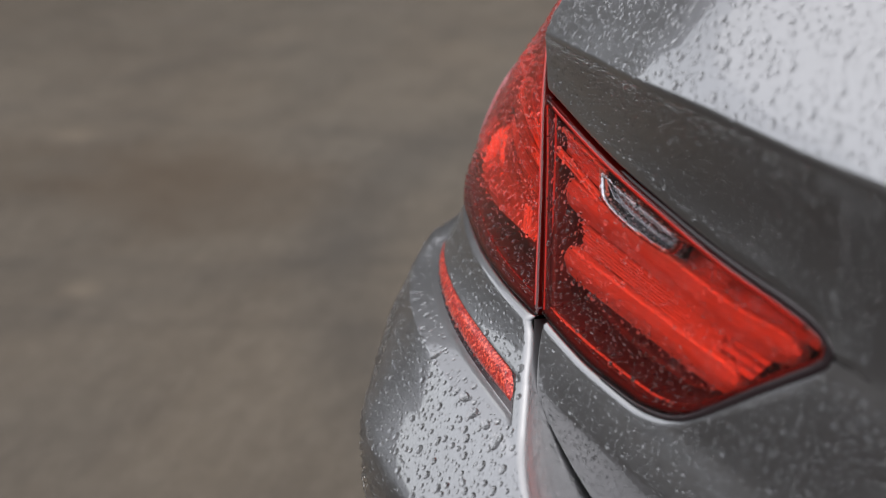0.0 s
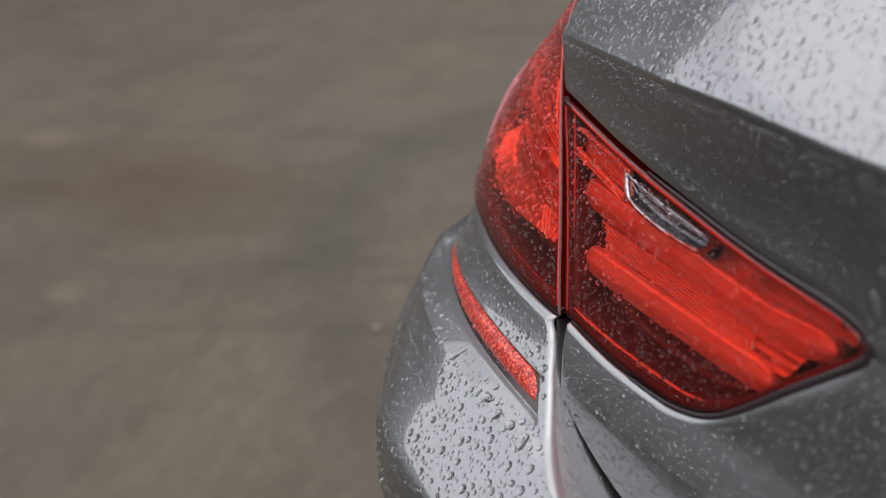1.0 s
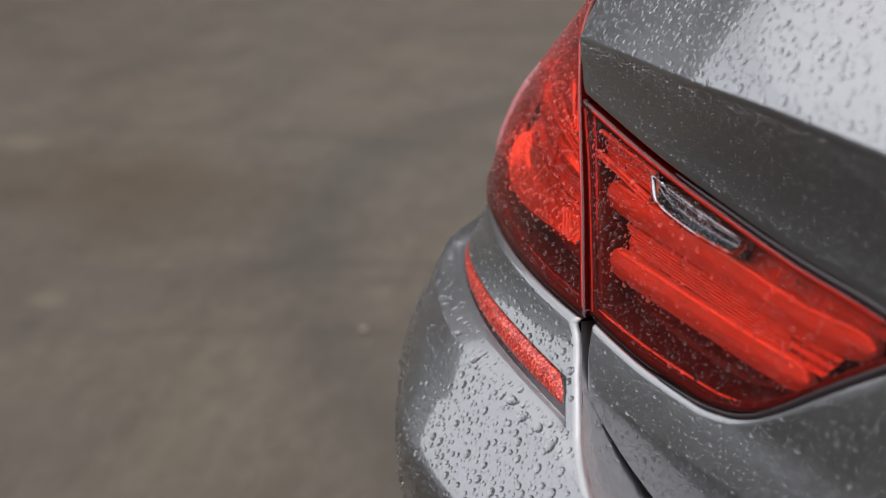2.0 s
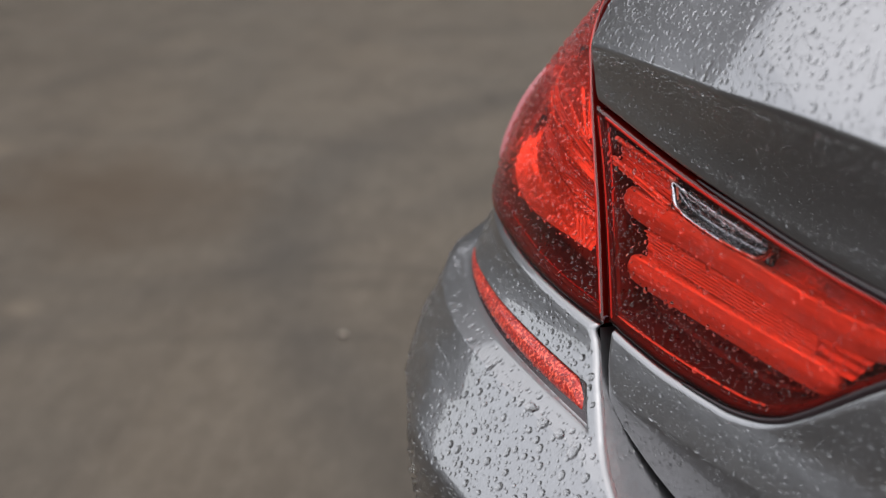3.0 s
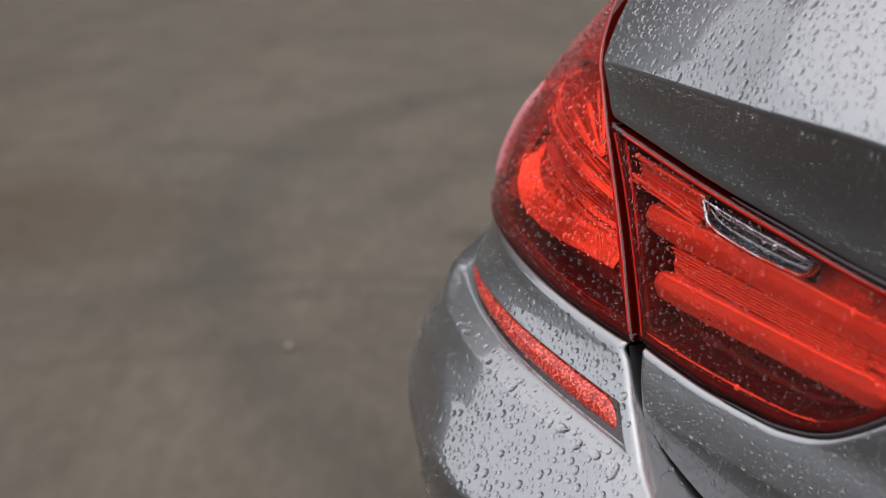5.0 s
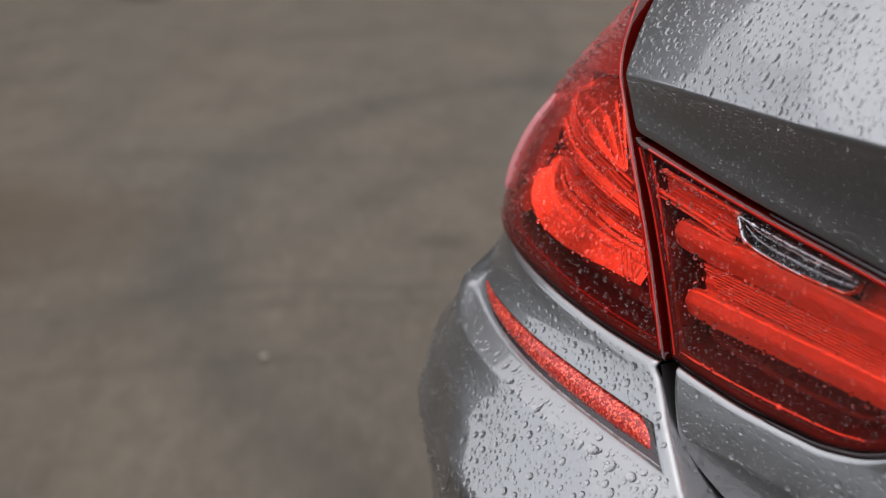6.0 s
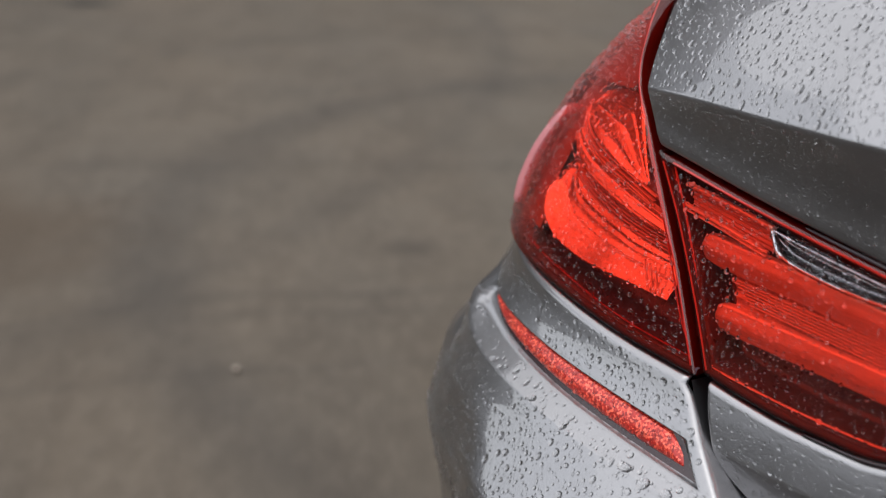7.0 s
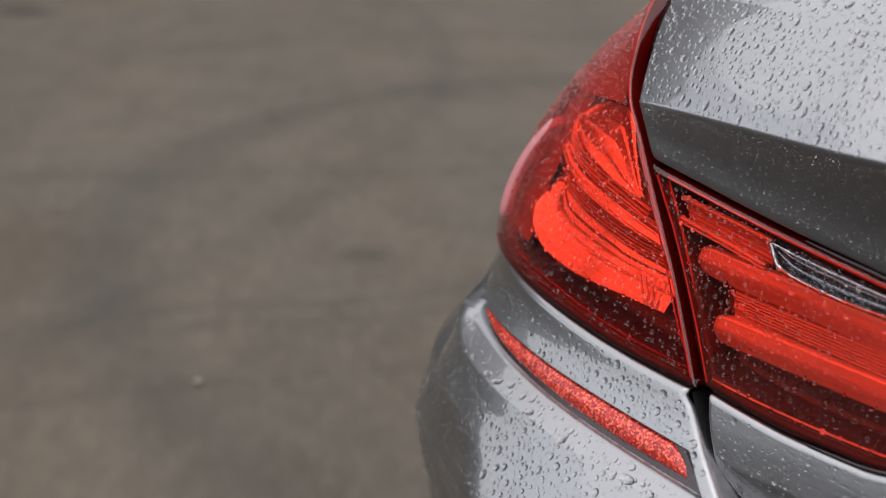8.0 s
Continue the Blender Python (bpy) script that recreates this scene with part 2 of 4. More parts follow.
# Character lines.
lip_z = knots([(-0.58, 1.012), (-0.3, 1.014), (-0.16, 1.0195), (-0.05, 1.016), (0.05, 1.013), (0.155, 1.007), (0.2, 1.004)])
lip_out = knots([(-0.58, 0.004), (-0.3, 0.0), (-0.169, -0.002), (-0.093, -0.008), (-0.05, -0.016), (0.006, -0.025), (0.15, -0.041), (0.25, -0.05)])
lean = knots([(-0.58, 0.10), (-0.3, 0.11), (-0.1, 0.15), (0.1, 0.235), (0.3, 0.235)])
lamp_top = knots([(-0.308, 0.897), (-0.3055, 0.9025), (-0.299, 0.9085), (-0.285, 0.9135), (-0.26, 0.9170), (-0.216, 0.9210), (-0.10, 0.936), (-0.024, 0.9445), (0.036, 0.951), (0.12, 0.960)])
lamp_low = knots([(-0.308, 0.897), (-0.303, 0.891), (-0.290, 0.8795), (-0.268, 0.8625), (-0.24, 0.8395), (-0.22, 0.8235), (-0.20, 0.8105), (-0.176, 0.802), (-0.148, 0.7975), (-0.09, 0.798), (-0.036, 0.802), (0.0, 0.806)])
outer_low = knots([(0.0, 0.8015), (0.08, 0.8036), (0.13, 0.8058), (0.2, 0.8095), (0.28, 0.8155), (0.35, 0.8215), (0.5, 0.831)])
seam_out = knots([(0.80, 0.009), (0.841, 0.035), (0.873, 0.057), (0.913, 0.090), (0.955, 0.127), (0.984, 0.155), (1.0, 0.178), (1.02, 0.197), (1.045, 0.212), (1.07, 0.232), (1.1, 0.262)])
seam_in = knots([(0.80, -0.006), (0.837, 0.016), (0.877, 0.044), (0.917, 0.077), (0.96, 0.119), (1.0, 0.148), (1.03, 0.165), (1.045, 0.176), (1.07, 0.20), (1.10, 0.23)])
bumper_out = knots([(0.30, 0.03), (0.42, 0.055), (0.52, 0.074), (0.60, 0.0950), (0.6165, 0.0985), (0.6195, 0.0986), (0.6225, 0.0978), (0.637, 0.0922), (0.652, 0.0862), (0.667, 0.0798), (0.682, 0.0732), (0.697, 0.0662), (0.712, 0.0572), (0.722, 0.0510), (0.7268, 0.0482), (0.7285, 0.0462), (0.7335, 0.0350), (0.7362, 0.0318), (0.762, 0.020), (0.775, 0.0125), (0.80, 0.0035), (0.82, 0.0005)])
bumper_edge = knots([(0.30, -0.58), (0.655, -0.58), (0.672, -0.38), (0.69, -0.172), (0.700, -0.136), (0.712, -0.104), (0.731, -0.064), (0.754, -0.0315), (0.776, -0.0075), (0.797, 0.0115), (0.81, 0.0165)])
refl_top = knots([(0.0, 0.7587), (0.03, 0.7604), (0.09, 0.7627), (0.15, 0.7640), (0.25, 0.7652), (0.315, 0.7650), (0.345, 0.7695), (0.38, 0.7850), (1.4, 0.7851)])
refl_low = knots([(-0.04, 0.7320), (0.0, 0.7335), (0.06, 0.7358), (0.128, 0.7390), (0.176, 0.7418), (0.25, 0.7470), (0.29, 0.7515), (0.320, 0.7575), (0.345, 0.7650), (0.38, 0.7800), (1.4, 0.7801)])
ledge_z = knots([(-0.06, 0.7215), (0.0, 0.7218), (0.07, 0.7232), (0.14, 0.7275), (0.2, 0.7303), (0.25, 0.7325), (0.285, 0.7360), (0.312, 0.7425), (0.335, 0.7530), (0.355, 0.7640), (0.373, 0.7722), (0.388, 0.7755), (1.4, 0.7756)])
ledge_out = knots([(-0.06, 0.0505), (0.0, 0.0503), (0.07, 0.0507), (0.14, 0.0512), (0.2, 0.0510), (0.25, 0.0500), (0.285, 0.0485), (0.312, 0.0468), (0.335, 0.0420), (0.355, 0.0325), (0.373, 0.0185), (0.388, 0.0122), (1.4, 0.0121)])
plain_out = knots([(0.60, 0.1070), (0.62, 0.1085), (0.64, 0.1060), (0.6465, 0.1035), (0.66, 0.0948), (0.68, 0.0805), (0.70, 0.0662), (0.7137, 0.0560), (0.7317, 0.0400), (0.7534, 0.0240), (0.762, 0.0200), (0.775, 0.0125), (0.80, 0.0035), (0.82, 0.0005)])
face_out = knots([(0.55, 0.0820), (0.60, 0.1020), (0.615, 0.1062), (0.630, 0.1076), (0.640, 0.1062), (0.6445, 0.1050), (0.648, 0.1034), (0.652, 0.1008), (0.68, 0.0806), (0.70, 0.0662), (0.7225, 0.0500), (0.736, 0.0403)])
side_out = knots([(0.30, 0.030), (0.45, 0.050), (0.55, 0.0650), (0.60, 0.0745), (0.620, 0.0792), (0.630, 0.0800), (0.64, 0.0778), (0.66, 0.0735), (0.68, 0.0690), (0.70, 0.0630), (0.722, 0.0510), (0.736, 0.0430)])
fold_run = knots([(0.62, 0.150), (0.6429, 0.165), (0.68, 0.188), (0.70, 0.194), (0.7294, 0.192)])


def bumper_at(s, z):
    """How far the bumper stands out: upper band, flat ledge under the reflector, lower face with one soft upright fold."""
    near = min(1, max(0, (s - bumper_edge(z) - 0.010) / 0.028))
    near = near * near * (3 - 2 * near)
    return plain_out(max(z, 0.60)) * (1 - near) + band_at(s, z) * near if 0.60 < z and near < 1 else band_at(s, z)


def band_at(s, z):
    top, edge = refl_low(s), ledge_z(s)
    if z >= top:
        return bumper_out(z) if s < 0.33 else min(bumper_out(z), plain_out(z))
    if z > edge:
        f = (z - edge) / (top - edge)
        return ledge_out(s) * (1 - f) + bumper_out(top) * f
    low = min(z, 0.690)
    side = min(1, max(0, (s - 0.09) / 0.18))
    side = side * side * (3 - 2 * side)
    out = side_out(low) * side + (1 - side) * (face_out(low) if low > 0.60 else bumper_out(low) + 0.012 * max(0.0, 1 - (0.60 - low) / 0.15))
    if z > low:
        turn = min(1, max(0, (s - 0.27) / 0.09))
        g = ((z - 0.690) / (edge - 0.690)) ** (1 - 0.5 * turn * turn * (3 - 2 * turn))
        out = out * (1 - g) + ledge_out(s) * g
    d = s - fold_run(z)
    high = min(1, max(0, (0.712 - z) / 0.03)) * min(1, max(0, (z - 0.63) / 0.02))
    return out + high * max(0.0, 0.0040 - 0.070 * math.sqrt(d * d + 0.010**2))


def lamp_out(s, z):
    a, b = min(1, max(0, (s - 0.18) / 0.19)), min(1, max(0, (s - 0.13) / 0.26))
    return -lean(s) * (z - 0.80) + 0.012 * a * a * (3 - 2 * a) - 1.9 * max(0, z - 0.86) ** 2 * b * b * (3 - 2 * b)


def grid(points, bm=None, close=False):
    """A quad sheet from rows of points."""
    bm = bm or bmesh.new()
    rows = [[bm.verts.new(p) for p in row] for row in points]
    for a, b in zip(rows, rows[1:]):
        for k in range(len(a) - 1):
            quad = [a[k], a[k + 1], b[k + 1], b[k]]
            bm.faces.new(quad)
    return bm


def faced(bm):
    """Turn a sheet's faces to the outside (backward and to the side)."""
    bm.normal_update()
    total = Vector((0, 0, 0))
    for f in bm.faces:
        total += f.normal * f.calc_area()
    if total.dot(Vector((-0.35, -1, 0.25))) < 0:
        bmesh.ops.reverse_faces(bm, faces=bm.faces)
    return bm


def steps(a, b, n):
    return [a + (b - a) * k / (n - 1) for k in range(n)]


# ---- setting ----
bm = bmesh.new()
half = 160.0
fine = [-160, -60, -25, -10, -5, 0, 5, 10, 25, 60, 160]
grid([[(x, y, 0.0) for y in fine] for x in fine], bm)
bmesh.ops.recalc_face_normals(bm, faces=bm.faces)
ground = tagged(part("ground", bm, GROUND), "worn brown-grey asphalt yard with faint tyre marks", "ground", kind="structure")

# ---- the car ----
car = tagged(new("car"), "grey metallic saloon car wet with rain, rear corner", "car")


def both(ob, parent):
    mirrored(ob, parent)
    return ob


# bumper: from the lamp's lower edge down to the underside, with the reflector's recess
RUN = [0, 0.0002, 0.0007, 0.0015, 0.0027, 0.0042, 0.0058, 0.008, 0.0105, 0.014, 0.0185, 0.0220, 0.0250, 0.0285, 0.033, 0.040] + [0.05 + 0.010 * k for k in range(33)] + [0.38, 0.395, 0.41, 0.425, 0.44, 0.46, 0.48, 0.50, 0.53, 0.56, 0.6, 0.66, 0.74, 0.84, 1.0, 1.2]
RUN_SIDE = 0.361


def fold_in(w):
    """Rounded edge of the bumper along the lid's seam."""
    return 0.0058 * (1 - math.sqrt(max(0.0, 1 - (1 - w / 0.0058) ** 2))) if w < 0.0058 else 0.0


def bumper_rows():
    rows = []

    def row(zfn, drop):
        line = []
        for w in RUN:
            zb = zfn(0.1)
            s = bumper_edge(zb) + w
            z = zfn(s)
            s = bumper_edge(z) + w
            edge = fold_in(w)
            inside = drop if 0.0215 < w < RUN_SIDE else 0.0
            line.append(pt(s, z, bumper_at(s, z) - edge - inside))
        rows.append(line)

    top = lambda s: outer_low(s) - 0.0024
    for d, drop in ((0.0, 0.018), (0.0, 0.0062), (0.0004, 0.0042), (0.0012, 0.0025), (0.0026, 0.0011), (0.0044, 0.0003), (0.006, 0.0)):
        rows.append([pt(bumper_edge(top(0.1)) + w, top(bumper_edge(top(0.1)) + w) - d, bumper_out(top(bumper_edge(0.8) + w) - d) - drop - fold_in(w)) for w in RUN])
    for f in (0.12, 0.3, 0.5, 0.7, 0.88, 0.96):
        row(lambda s, f=f: top(s) - 0.007 + (refl_top(s) - top(s) + 0.007) * f, 0.0)
    row(lambda s: refl_top(s) + 0.0006, 0.0)
    row(lambda s: refl_top(s) - 0.0004, 0.0015)
    row(lambda s: refl_top(s) - 0.0008, 0.008)
    row(lambda s: refl_low(s) + 0.0008, 0.008)
    row(lambda s: refl_low(s) + 0.0004, 0.002)
    row(lambda s: refl_low(s) - 0.0006, 0.0)
    for f in (0.1, 0.3, 0.5, 0.7, 0.85, 0.94, 1.0):
        row(lambda s, f=f: refl_low(s) + (ledge_z(s) - refl_low(s)) * f, 0.0)
    for f in (0.06, 0.15, 0.35, 0.6, 0.85):
        row(lambda s, f=f: ledge_z(s) + (0.7165 - ledge_z(s)) * f, 0.0)
    for z in (0.715, 0.711, 0.706, 0.70, 0.695, 0.69):
        row(lambda s, z=z: z, 0.0)
    return rows


def bumper_lower():
    """The bumper below the upper sheet, right across under the lid."""
    start = bumper_edge(0.69)
    runs = [start + w for w in RUN]
    runs = [-0.58, -0.5, -0.43, -0.37, -0.32, -0.28, -0.245, -0.215, -0.195, -0.18] + runs
    head = knots([(-0.58, 0.655), (-0.38, 0.672), (start, 0.69)])
    rows = []
    for i, z in enumerate((0.69, 0.685, 0.68, 0.672, 0.664, 0.656, 0.65, 0.6465, 0.644, 0.6425, 0.641, 0.6395, 0.638, 0.636, 0.633, 0.629, 0.624, 0.618, 0.611, 0.603, 0.592, 0.58, 0.565, 0.54, 0.51, 0.47, 0.42, 0.36, 0.30)):
        line = []
        for s in runs:
            top = head(s) if s < start else 0.69
            h = z + (top - 0.69) * max(0.0, (z - 0.60) / 0.09)
            w = s - start
            line.append(pt(s, h, bumper_at(s, h) - (fold_in(w) * max(0.0, 1 - i / 3) if w >= 0 else 0.0058 * max(0.0, 1 - i / 3))))
        rows.append(line)
    return rows


sheet = grid(bumper_rows())
grid(bumper_lower(), sheet)
bmesh.ops.remove_doubles(sheet, verts=sheet.verts, dist=0.00005)
bumper = both(part("bumper", faced(sheet), PAINT, car, "grey metallic bumper beaded with rain"), car)

# reflector strip in the bumper's recess
def strip_reflector():
    rows = []
    n = 60
    for k in range(n):
        f = k / (n - 1)
        line = []
        for v, o in ((0.0, 0.009), (0.03, 0.0045), (0.12, 0.0025), (0.3, 0.0015), (0.5, 0.0012), (0.7, 0.0015), (0.88, 0.0025), (0.97, 0.0045), (1.0, 0.009)):
            sa, sb = -0.0225 + (0.320 + 0.0225) * f, 0.0065 + (0.320 - 0.0065) * f
            s = sa + (sb - sa) * v
            lo, hi = refl_low(s) + 0.0046, refl_top(s) - 0.0012
            z = lo + (hi - lo) * v
            end = 0.006 if k in (0, n - 1) else 0.0
            line.append(pt(s, z, bumper_out(z) - o - end))
        rows.append(line)
    return faced(grid(rows))


bumper_reflector = both(part("bumper_reflector", strip_reflector(), REFLECTOR, car, "red reflector strip set in a dark frame"), car)
rows = []
for k in range(50):
    f = k / 49
    line = []
    for v in (0.0, 0.5, 1.0):
        s = (-0.0410 + 0.3645 * f) + (0.037 - 0.037 * f) * v
        lo, hi = refl_low(s) + 0.0004, refl_top(s) - 0.0003
        z = lo + (hi - lo) * v
        line.append(pt(s, z, bumper_out(z) - 0.0055))
    rows.append(line)
both(part("reflector_frame", faced(grid(rows)), PLUM, car, "dark plum frame of the reflector"), car)

# ---- boot lid ----
def lid_out(s, z):
    """Lower lid panel: swells a little to the crease, then turns under."""
    if z >= 0.80:
        return lamp_out(s, z)
    return float(np.interp(z, [0.65, 0.68, 0.69, 0.70, 0.71, 0.72, 0.727, 0.733, 0.738, 0.742, 0.746, 0.750, 0.7535, 0.7555, 0.757, 0.7585, 0.7605, 0.764, 0.768, 0.78, 0.80], [-0.006, 0.0075, 0.0098, 0.0112, 0.0119, 0.0121, 0.01212, 0.01213, 0.01214, 0.01215, 0.01216, 0.01217, 0.01218, 0.01215, 0.0120, 0.0117, 0.0112, 0.0103, 0.0093, 0.0061, 0.0]))


# the lid's outer end folds into the seam, which slopes
def seam_shift(z):
    return float(np.interp(z, [0.65, 0.66, 0.67, 0.68, 0.69, 0.70, 0.71, 0.72, 0.73, 0.74, 0.75, 0.758, 0.768, 0.777, 0.786, 0.80], [-0.45, -0.38, -0.31, -0.255, -0.208, -0.165, -0.128, -0.097, -0.0705, -0.0490, -0.0335, -0.0272, -0.0212, -0.0160, -0.0116, -0.006]))


def flank_at(f, z):
    """The bumper's flank that rolls into the seam: f from the bumper's edge to the gap beside the lid."""
    k = min(1, max(0, (0.768 - z) / 0.03))
    low = z - 0.014 * k
    s0, s1 = bumper_edge(z), seam_shift(low + 0.004) + 0.0035 - 0.010 * k
    o0, o1 = bumper_at(s0, z) - 0.0058, lid_out(s1, low) - 0.040 - 0.010 * min(1, max(0, (z - 0.735) / 0.025))
    oc = o1 + 0.22 * (o0 - o1) * k
    sc = (s0 - 0.002) * (1 - k) + (s0 - 0.006) * k
    a, b, c = (1 - f) ** 2, 2 * f * (1 - f), f * f
    return pt(a * s0 + b * sc + c * s1, z + (low - z) * f ** 1.3, a * o0 + b * oc + c * o1)


rows = []
for z in [0.797, 0.785, 0.776, 0.770, 0.765, 0.760, 0.754, 0.748, 0.742, 0.737, 0.731, 0.725, 0.72, 0.712, 0.705, 0.70, 0.695, 0.69, 0.685, 0.68, 0.676, 0.672]:
    rows.append([flank_at(f, z) for f in (0, 0.03, 0.08, 0.2, 0.35, 0.5, 0.65, 0.8, 0.9, 0.97, 1.0)] + [flank_at(1.0, z) + Vector((0.004, 0.012, 0)), flank_at(1.0, z) + Vector((0.012, 0.040, 0))])
both(part("bumper_flank", faced(grid(rows)), PAINT, car), car)


def lid_lower():
    rows = []
    us = [0, 0.04, 0.08, 0.14, 0.2, 0.26, 0.3] + steps(0.32, 0.96, 44) + [0.975, 0.985, 0.992, 0.996, 0.998, 0.9993, 1.0, 1.0]
    for iu, u in enumerate(us):
        line = []
        fold = 0.0
        if iu == len(us) - 1:
            fold = 0.016
        elif u >= 0.9965:
            fold = {0.998: 0.0006, 0.9993: 0.0016, 1.0: 0.0045}.get(u, 0.0)

        def at(zfn, drop):
            z = zfn(-0.58 + 0.57 * u)
            for _ in range(3):
                s = -0.58 + (seam_shift(z) + 0.58) * u
                z = zfn(s)
            line.append(pt(s, z, lid_out(s, z) - drop - fold))

        def top(s):
            return lamp_low(s) - 0.0024 if s > -0.308 else 0.8985

        opening = -0.58 + 0.572 * u > -0.308
        for d, drop in ((0.0, 0.016), (0.0, 0.005), (0.0007, 0.0024), (0.0018, 0.0009), (0.0032, 0.0)):
            at(lambda s, d=d: top(s) - d, drop if opening else 0.0008)
        for f in (0.1, 0.25, 0.4, 0.55, 0.7, 0.85, 1.0):
            at(lambda s, f=f: top(s) - 0.0032 + (0.768 - top(s) + 0.0032) * f, 0.0)
        for z in (0.764, 0.7605, 0.7585, 0.757, 0.7555, 0.7535, 0.750, 0.746, 0.742, 0.738, 0.733, 0.727, 0.720, 0.713, 0.707, 0.701, 0.696, 0.692, 0.688, 0.684, 0.680, 0.676, 0.672, 0.666, 0.660, 0.654):
            at(lambda s, z=z: z, 0.0)
        at(lambda s: 0.652, 0.02)
        rows.append(line)
    return rows


bm = grid(lid_lower())


DECK = [(0.0001, 0.0006), (0.001, 0.0026), (0.003, 0.0070), (0.006, 0.0132), (0.010, 0.0208), (0.015, 0.0290), (0.022, 0.0390), (0.032, 0.0520), (0.044, 0.0665), (0.058, 0.0810), (0.08, 0.0985), (0.12, 0.117), (0.18, 0.131), (0.26, 0.140), (0.36, 0.144)]


def lid_upper():
    rows = []
    us = [0, 0.04, 0.08, 0.14, 0.2, 0.26, 0.3] + steps(0.32, 0.97, 44) + [0.98, 0.988, 0.993, 0.996, 0.998, 0.9993, 1.0, 1.0]
    for iu, u in enumerate(us):
        line = []
        fold = 0.016 if iu == len(us) - 1 else ({0.998: 0.0006, 0.9993: 0.0016, 1.0: 0.0045}.get(u, 0.0))

        def at(fn, drop, out=None):
            z = fn(-0.3)
            for _ in range(4):
                s = -0.58 + (seam_in(z) + 0.58) * u
                z = fn(s)
            o = lamp_out(s, z) if out is None else out(s)
            line.append(pt(s, z, o - drop - fold))

        def low(s):
            return (lamp_top(s) + 0.0024 * min(1, (s + 0.308) / 0.05)) if s > -0.308 else 0.897

        opening = -0.58 + (0.12 + 0.58) * u > -0.308
        for d, drop in ((0.0, 0.018), (0.0, 0.0055), (0.0005, 0.0035), (0.0015, 0.0018), (0.003, 0.0006), (0.005, 0.0)):
            at(lambda s, d=d: low(s) + d, drop if opening else 0.0)
        for f in (0.12, 0.25, 0.4, 0.55, 0.7, 0.82, 0.9, 0.945):
            def out(s, f=f):
                a, b, h = lamp_out(s, low(s)), lip_out(s), lip_z(s) - low(s)
                m0, m1 = -lean(s) * h, (b - a) * 1.7 + 0.004
                return (2 * f**3 - 3 * f**2 + 1) * a + (f**3 - 2 * f**2 + f) * m0 + (3 * f**2 - 2 * f**3) * b + (f**3 - f**2) * m1
            at(lambda s, f=f: low(s) + 0.005 + (lip_z(s) - low(s) - 0.005) * f, 0.0, out)
        # over the lip and forward across the deck
        for q, rise in DECK:
            at(lambda s, rise=rise: lip_z(s) + rise, 0.0, lambda s, q=q: lip_out(s) - q)
        rows.append(line)
    return rows


grid(lid_upper(), bm)
bmesh.ops.remove_doubles(bm, verts=bm.verts, dist=0.00005)
boot_lid = both(part("boot_lid", faced(bm), PAINT, car, "grey metallic boot lid with a sharp lip, beaded with rain"), car)


# dark liner behind the seams and lamps
def liner_out(s, z):
    return (lamp_out(s, z) - 0.06) if z > 0.80 else -0.06 - 0.02 * min(1, (0.80 - z) / 0.05)


rows = [[pt(s, z, liner_out(s, z)) for z in (0.55, 0.66, 0.72, 0.76, 0.79, 0.81, 0.85, 0.90, 0.95, 1.0)] for s in steps(-0.58, 0.3, 30)]
both(part("seam_liner", faced(grid(rows)), GAP, car), car)

# quarter panel: forward of the lamp, up over the shoulder
lamp_end = knots([(0.80, 0.68), (0.88, 0.70), (0.95, 0.70), (1.0, 0.69), (1.13, 0.66)])
rows = []
for z in (0.836, 0.86, 0.89, 0.92, 0.95, 0.98, 1.0, 1.03, 1.06, 1.085, 1.11, 1.13):
    rows.append([pt(lamp_end(z) + 0.003 + w, z, lamp_out(0.4, z)) for w in (0, 0.02, 0.06, 0.15, 0.35, 0.7, 1.1)])
for k, (dz, do) in enumerate(((0.012, 0.012), (0.025, 0.035), (0.035, 0.07), (0.045, 0.12))):
    rows.append([pt(lamp_end(1.13) + 0.003 + w, 1.13 + dz, lamp_out(0.4, 1.13) - do) for w in (0, 0.02, 0.06, 0.15, 0.35, 0.7, 1.1)])
both(part("quarter_panel", faced(grid(rows)), PAINT, car), car)


# ---- tail lamps ----
def shell(fn, lu, lv, nu, nv, left, right, low, high, base=0.0):
    """A sheet fn(u, v, drop) with edge stations (inset in metres, drop) on its four sides."""
    us = [(i / lu, d) for i, d in left] + [(f, base) for f in steps(left[-1][0] / lu, 1 - right[-1][0] / lu, nu)[1:-1]] + [(1 - i / lu, d) for i, d in reversed(right)]
    rows = []
    for u, du in us:
        h = lv(u)
        vs = [(i / h, d) for i, d in low] + [(f, base) for f in steps(low[-1][0] / h, 1 - high[-1][0] / h, nv)[1:-1]] + [(1 - i / h, d) for i, d in reversed(high)]
        rows.append([fn(u, v, max(du, dv) if base < 0.01 else (min(du, dv))) for v, dv in vs])
    return faced(grid(rows))


def outer_at(u, v, drop):
    z = 0.82
    for _ in range(4):
        a, b = seam_out(z) - 0.003, lamp_end(z)
        s = a + (b - a) * u
        lo = outer_low(s) - 0.0004
        z = lo + (1.13 - lo) * v
    return pt(s, z, lamp_out(s, z) - drop)


def inner_at(u, v, drop):
    z = 0.85
    for _ in range(5):
        a = seam_in(z) + 0.0025
        s = a + (-0.3055 - a) * u
        lo, hi = lamp_low(s) + 0.0002 + 0.002 * min(1, max(0, (-0.16 - s) / 0.06)), lamp_top(s) - 0.0006
        z = lo + (hi - lo) * v
    return pt(s, z, lamp_out(s, z) - drop)


def inner_height(u):
    s = 0.05 - 0.35 * u
    return max(0.010, lamp_top(s) - lamp_low(max(s, -0.306)))


